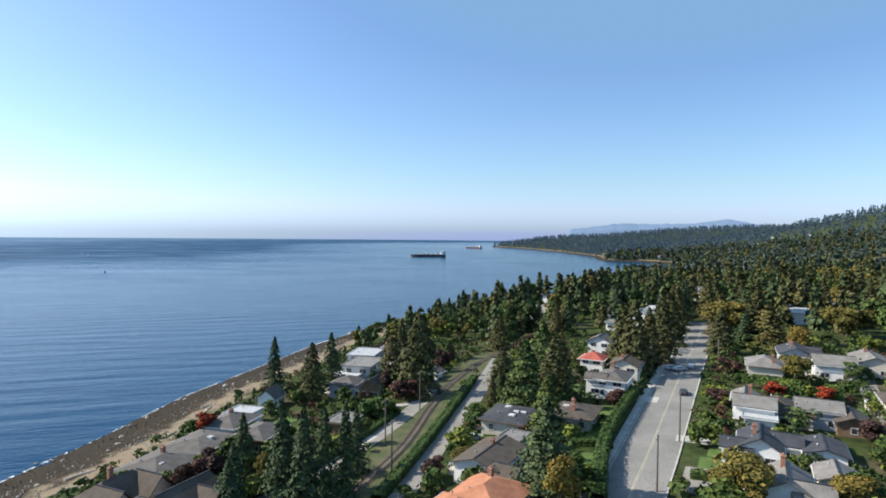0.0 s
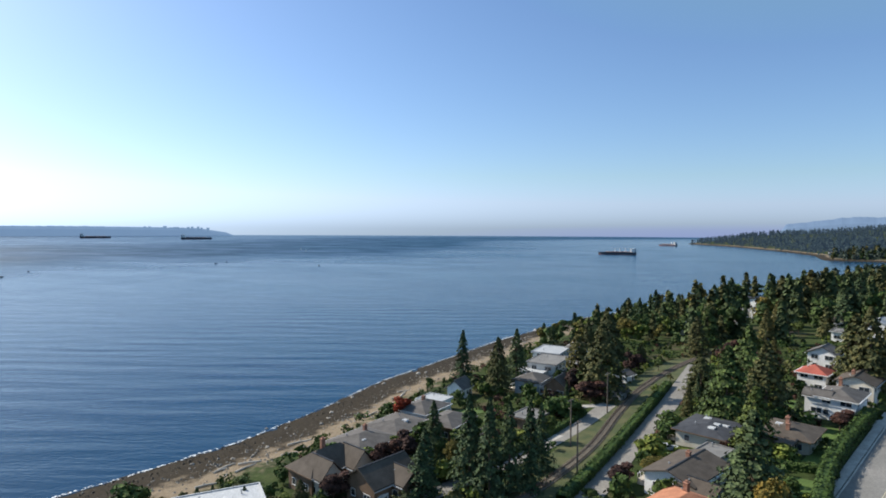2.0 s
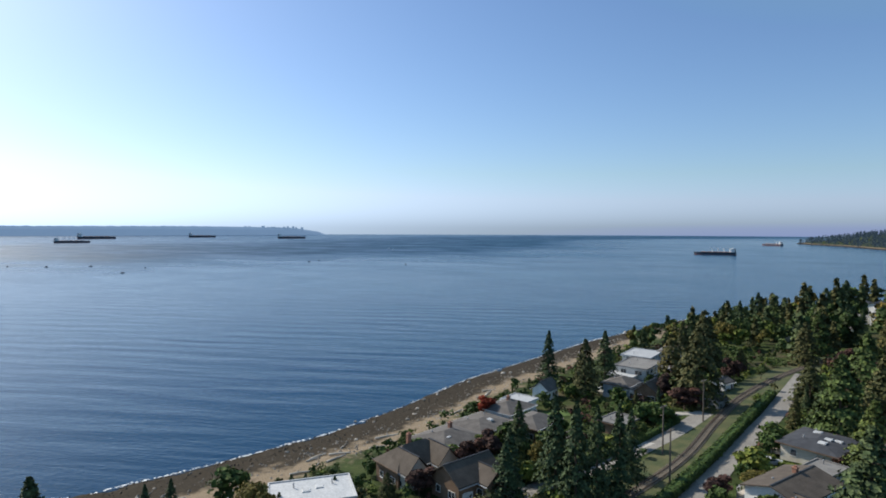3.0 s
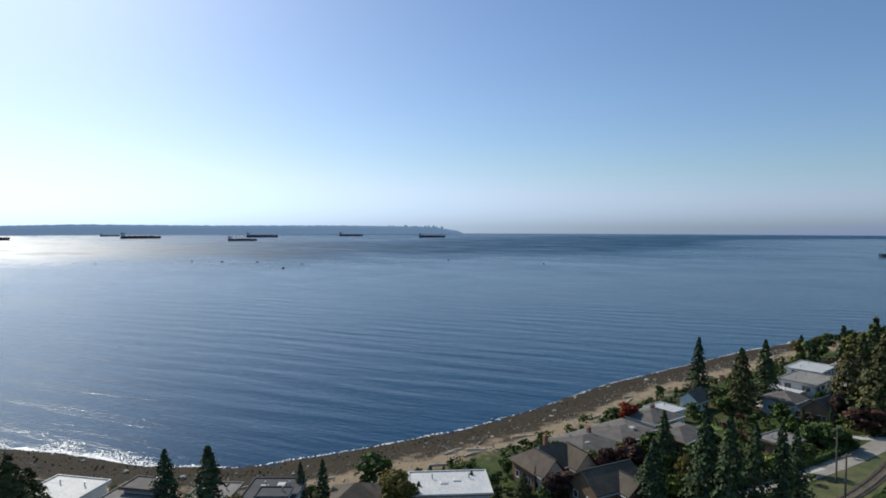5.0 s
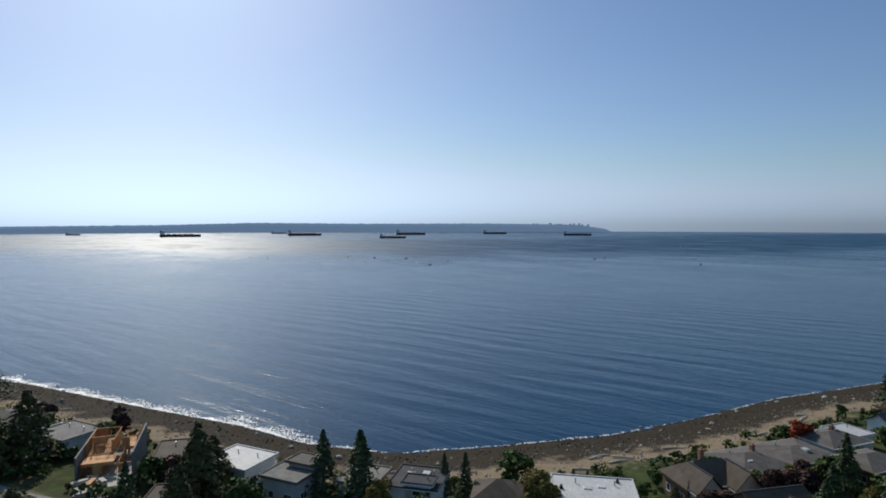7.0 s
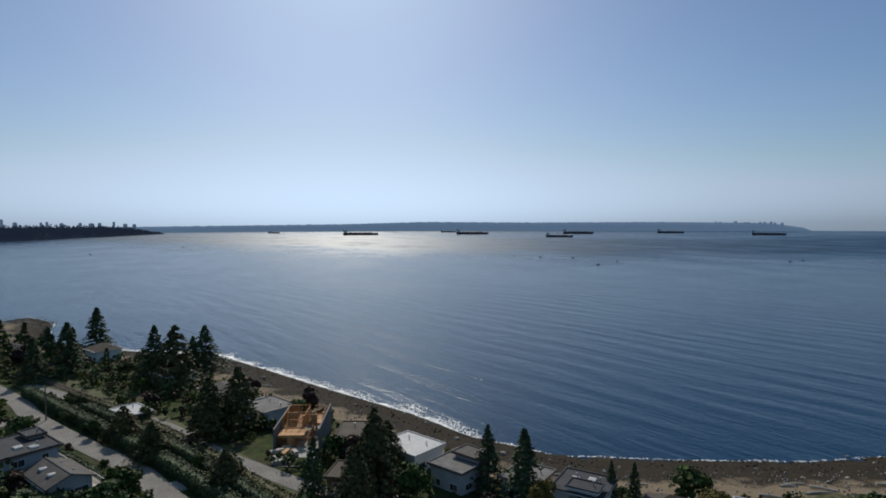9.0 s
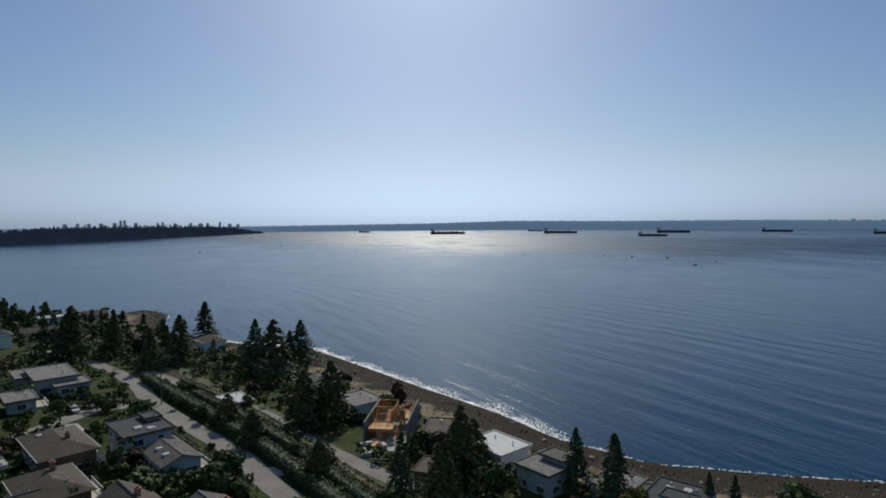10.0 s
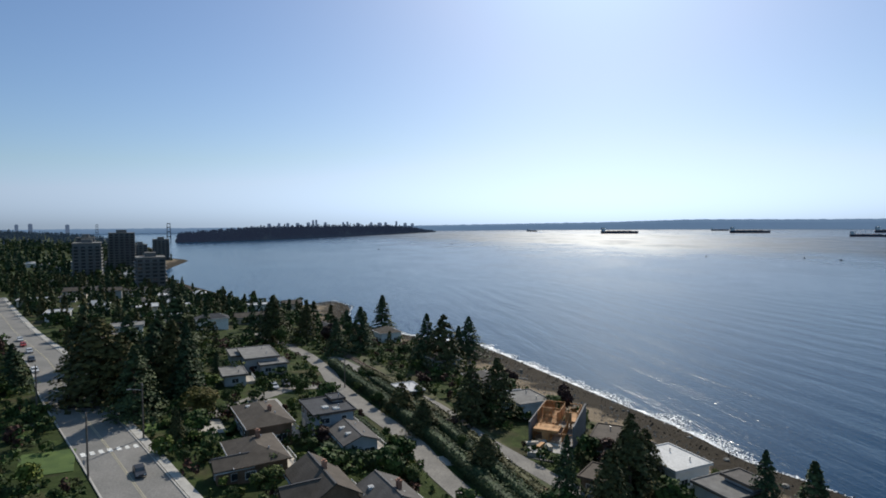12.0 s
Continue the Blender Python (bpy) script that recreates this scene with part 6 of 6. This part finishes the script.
# ---- distance ----
def ridge(name, azimuths, radius, heights, depth, material, label, rough=4.0, seed=0, steps=500):
    """A long low landform along an arc, with an uneven crest and a sloping back."""
    az = np.linspace(azimuths[0], azimuths[-1], steps)
    rad = np.interp(az, azimuths, radius)
    h = np.interp(az, azimuths, heights)
    crest = np.array([noise.fractal(Vector((a * 1.7 + seed, 0, seed)), 1, 2, 6) for a in az])
    h = np.maximum(h + crest * rough * np.clip(h / 30, 0, 1), 0.5)
    d = np.stack([-np.sin(np.radians(az)), np.cos(np.radians(az))], 1)
    rows = []
    for back, k in ((0, -0.05), (0.04, 0.35), (0.12, 0.7), (0.3, 1.0), (1.0, 0.6)):
        rows.append(np.column_stack([d * (rad + back * depth)[:, None], h * k]))
    v, n = np.vstack(rows), steps
    i = np.arange(n - 1)
    f = np.vstack([np.stack([k * n + i, k * n + i + 1, (k + 1) * n + i + 1, (k + 1) * n + i], 1) for k in range(4)])
    return tagged(arrays(name, v, f, material), label, "landform", kind="structure")


# the last two values are the glow that stands for sea haze
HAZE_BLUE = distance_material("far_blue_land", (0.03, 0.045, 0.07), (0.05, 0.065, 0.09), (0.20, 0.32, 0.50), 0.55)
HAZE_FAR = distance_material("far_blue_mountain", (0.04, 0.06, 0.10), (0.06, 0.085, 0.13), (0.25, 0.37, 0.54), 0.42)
# dark forest with a faint blue glow added as haze over the water
PARK_HAZE = distance_material("park_forest", (0.012, 0.02, 0.022), (0.026, 0.038, 0.036), (0.10, 0.14, 0.27), 0.14)
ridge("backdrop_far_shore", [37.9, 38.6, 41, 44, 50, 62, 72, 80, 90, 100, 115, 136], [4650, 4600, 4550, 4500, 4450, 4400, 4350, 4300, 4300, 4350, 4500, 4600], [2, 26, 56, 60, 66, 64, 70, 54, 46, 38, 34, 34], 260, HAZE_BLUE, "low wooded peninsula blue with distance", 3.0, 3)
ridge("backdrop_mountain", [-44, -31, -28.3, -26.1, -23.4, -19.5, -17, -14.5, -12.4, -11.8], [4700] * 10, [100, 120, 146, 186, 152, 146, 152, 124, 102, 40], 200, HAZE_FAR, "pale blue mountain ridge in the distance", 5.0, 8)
ridge("park_headland", [95.9, 97, 99.9, 104.2, 108, 113.2, 117, 119.2, 119.9], [3680, 3500, 3060, 2640, 2400, 2190, 2100, 2070, 2075], [3, 16, 32, 40, 38, 36, 30, 20, 2], 420, PARK_HAZE, "dark wooded headland across the water", 3.0, 5)
rng = np.random.default_rng(77)
vs, fs, o = [], [], 0
for _ in range(2400):
    a = rng.uniform(96.2, 119.7)
    r = np.interp(a, [95.9, 97, 99.9, 104.2, 108, 113.2, 117, 119.2], [3680, 3500, 3060, 2640, 2400, 2190, 2100, 2070]) + rng.uniform(6, 150)
    h = rng.uniform(16, 30) * np.clip((a - 95.5) / 3, 0.4, 1)
    p, nrm = conifer_points(rng, h, h * 0.24, 22, 0.2, 0.02)
    base = np.interp(a, [95.9, 97, 99.9, 104.2, 113, 119.9], [0, 6, 22, 28, 24, 2]) * min(1, 0.2 + (rng.uniform() + 0.4) * 0.6)
    p += np.array([-math.sin(math.radians(a)) * r, math.cos(math.radians(a)) * r, base])
    v, f = sprays(p, nrm, 4.5, rng)
    vs.append(v)
    fs.append(f + o)
    o += len(v)
tagged(arrays("park_forest", np.vstack(vs), np.vstack(fs), PARK_HAZE), "dark conifer forest on the headland", "forest", kind="stuff")

# towers of the city behind the headland and on the far shore
tower_rng = random.Random(31)
# tower walls glow blue to imitate haze, not lit windows
CITY_HAZE = distance_material("far_tower", (0.05, 0.06, 0.08), (0.08, 0.09, 0.11), (0.12, 0.17, 0.26), 0.6)
for a, h, w in ((107.75, 82, 15), (107.45, 84, 15), (106.6, 66, 22), (108.2, 66, 24), (109.2, 63, 26), (104.9, 66, 14), (104.5, 70, 14), (103.5, 62, 22), (102.2, 64, 18), (101.4, 61, 30), (100.8, 63, 20), (99.75, 71, 14), (98.9, 58, 24), (98.2, 55, 22), (110.1, 62, 22), (110.9, 63, 18), (111.8, 60, 24), (130.5, 68, 22), (131.4, 64, 18), (128, 62, 22)):
    r = 4250
    x, y = -math.sin(radians(a)) * r, math.cos(radians(a)) * r
    t = thing("city_tower", pose(x, y, 0, 0, 0, a), "high-rise tower far across the water", "building", "city towers")
    part("shaft", Shape().box(-w / 2, w / 2, -w / 2, w / 2, -2, h), CITY_HAZE, t)
    part("crown", Shape().box(-w / 4, w / 4, -w / 4, w / 4, h, h + 3), CITY_HAZE, t)
for i in range(14):
    a = 40.2 + i * 0.38 + tower_rng.uniform(-0.12, 0.12)
    r, h, w = 4600, tower_rng.uniform(58, 70), tower_rng.uniform(14, 26)
    t = thing("campus_tower", pose(-math.sin(radians(a)) * r, math.cos(radians(a)) * r, 0, 0, 0, a), "apartment tower on the far peninsula", "building", "campus towers")
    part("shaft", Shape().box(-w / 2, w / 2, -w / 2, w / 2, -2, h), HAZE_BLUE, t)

# bridge tower beyond the point
for a, r, h in ((120.4, 2300, 64), (125.9, 4000, 64)):
    b = thing("bridge_tower", pose(-math.sin(radians(a)) * r, math.cos(radians(a)) * r, 0, 0, 0, a + 90), "slender steel suspension bridge tower", "bridge", "bridge towers")
    for yy in (-6, 6):
        part("leg", Shape().tube((0, yy, -2), (0, yy * 0.8, h), 1.6, 1.1, 6), M["black"], b)
    for z in (14, 32, 48, h - 3):
        part("crossbeam", Shape().box(-1, 1, -5.5, 5.5, z, z + 3), M["black"], b)


# ---- ships and boats ----
def ship(x, y, yaw, length, cranes, label, red=False):
    k = length / 180
    s = thing("cargo_ship", pose(x, y, 0, 0, 0, yaw) @ Matrix.Scale(k, 4), label, "ship", "ships at anchor")
    st = [(-90, 11, 4), (-84, 14, 0), (60, 15, 0), (80, 9, 0), (92, 0.6, 1)]
    hull, boot = Shape(), Shape()
    for z0, z1, sh in ((0.0, 1.6, boot), (1.6, 13, hull)):
        v = []
        for px, w, _ in st:
            for z in (z0, z1):
                f = 1.0 + (0.10 if z > 10 else 0)
                v += [(px * (1.0 + (0.02 if z > 10 else 0)), -w * f, z), (px * (1.0 + (0.02 if z > 10 else 0)), w * f, z)]
        f = []
        for i in range(4):
            a, b = i * 4, i * 4 + 4
            f += [(a, b, b + 2, a + 2), (a + 1, a + 3, b + 3, b + 1), (a + 2, b + 2, b + 3, a + 3)]
        f += [(0, 2, 3, 1), (16, 17, 19, 18)]
        sh.add(v, f)
    part("boot_topping", boot, M["hullred"], s)
    part("hull", hull, M["hullred"] if red else M["hull"], s)
    part("deck", Shape().box(-82, 62, -13, 13, 12.5, 13.4), M["deck"], s)
    sup = part("superstructure", Shape().box(-84, -68, -12, 12, 13, 27).box(-82, -70, -15, 15, 27, 30).box(-80, -72, -8, 8, 30, 32), M["shipwhite"], s)
    part("funnel", Shape().box(-88, -83, -3, 3, 13, 31), M["hull"], sup)
    part("mast", Shape().tube((-76, 0, 32), (-76, 0, 40), 0.5, 0.3, 6), M["metal"], sup)
    for i in range(5):
        part("hatch_cover", Shape().box(-60 + i * 25, -42 + i * 25, -9, 9, 13.4, 15.6), M["deck"], s)
    for i in range(cranes):
        cr = part("crane", Shape().tube((-63 + i * 25, 0, 13), (-63 + i * 25, 0, 29), 1.8, 1.5, 8).box(-65 + i * 25, -61 + i * 25, -2, 2, 28, 32), M["shipwhite"], s)
        part("jib", Shape().tube((-63 + i * 25, 0, 30), (-45 + i * 25, 0, 36), 0.7, 0.4, 5), M["shipwhite"], cr)
    part("foremast", Shape().tube((82, 0, 13), (82, 0, 24), 0.5, 0.3, 6), M["metal"], s)


for x, y, az, length, cranes, red, label in ((-35, 1427, 1.4 + 180, 84, 4, False, "dark-hulled bulk carrier with white deck cranes"), (121, 2296, 140, 75, 2, False, "far bulk carrier seen end on"),
                                             (-2062, 2367, 41, 138, 0, False, "long low tanker at anchor"), (-2709, 2359, 49, 140, 0, False, "pale low tanker at anchor"), (-2738, 1762, 57, 158, 0, False, "long low dark tanker at anchor"),
                                             (-2119, 1273, 59, 108, 4, False, "bulk carrier with pale cranes"), (-2845, 1183, 67.4, 165, 0, False, "dark tanker with aft superstructure"), (-2877, 593, 78.4, 170, 0, False, "dark tanker with aft superstructure"),
                                             (-3638, 224, 40, 90, 0, False, "small far freighter at anchor"), (-3554, 1311, 70, 95, 0, False, "faint far freighter at anchor")):
    ship(x, y, az, length, cranes, label, red)


def boat(x, y, yaw, sail=False):
    b = thing("sailing_boat" if sail else "motor_boat", pose(x, y, 0, 0, 0, yaw) @ Matrix.Scale(0.6, 4), "small white sailing boat under sail" if sail else "small dark motor boat on the water", "boat", "small boats")
    part("hull", Shape().add([(-4, -1.3, 0), (2, -1.3, 0), (4.5, 0, 0.2), (2, 1.3, 0), (-4, 1.3, 0), (-4.2, -1.6, 1.3), (2.2, -1.6, 1.4), (5.2, 0, 1.7), (2.2, 1.6, 1.4), (-4.2, 1.6, 1.3)],
                             [(0, 1, 6, 5), (1, 2, 7, 6), (2, 3, 8, 7), (3, 4, 9, 8), (4, 0, 5, 9), (5, 6, 7, 8, 9)]), M["shipwhite"] if sail else M["hull"], b)
    part("cabin", Shape().box(-2.2, 1.2, -1.0, 1.0, 1.3, 2.6 if not sail else 1.9), M["shipwhite"] if sail else M["black"], b)
    if sail:
        part("mast", Shape().tube((0.6, 0, 1.3), (0.6, 0, 12), 0.09, 0.05, 6), M["metal"], b)
        part("sail", Shape().add([(0.5, 0.05, 2.2), (-3.8, 0.4, 2.4), (0.5, 0.05, 11.6), (0.5, 0.12, 2.2), (-3.8, 0.47, 2.4), (0.5, 0.12, 11.6)], [(0, 1, 2), (5, 4, 3), (0, 3, 4, 1), (1, 4, 5, 2)]), M["shipwhite"], b)


for i, (x, y, sail) in enumerate(((-785, 1288, True), (-640, 778, False), (-650, 817, False), (-463, 797, False), (-930, 467, False), (-880, 492, False), (-838, 530, False), (-686, 474, False), (-738, 544, False), (-979, 340, False), (-856, 1381, True), (-1573, -119, False), (-1270, -259, False))):
    boat(x, y, 20 + 37 * i, sail)
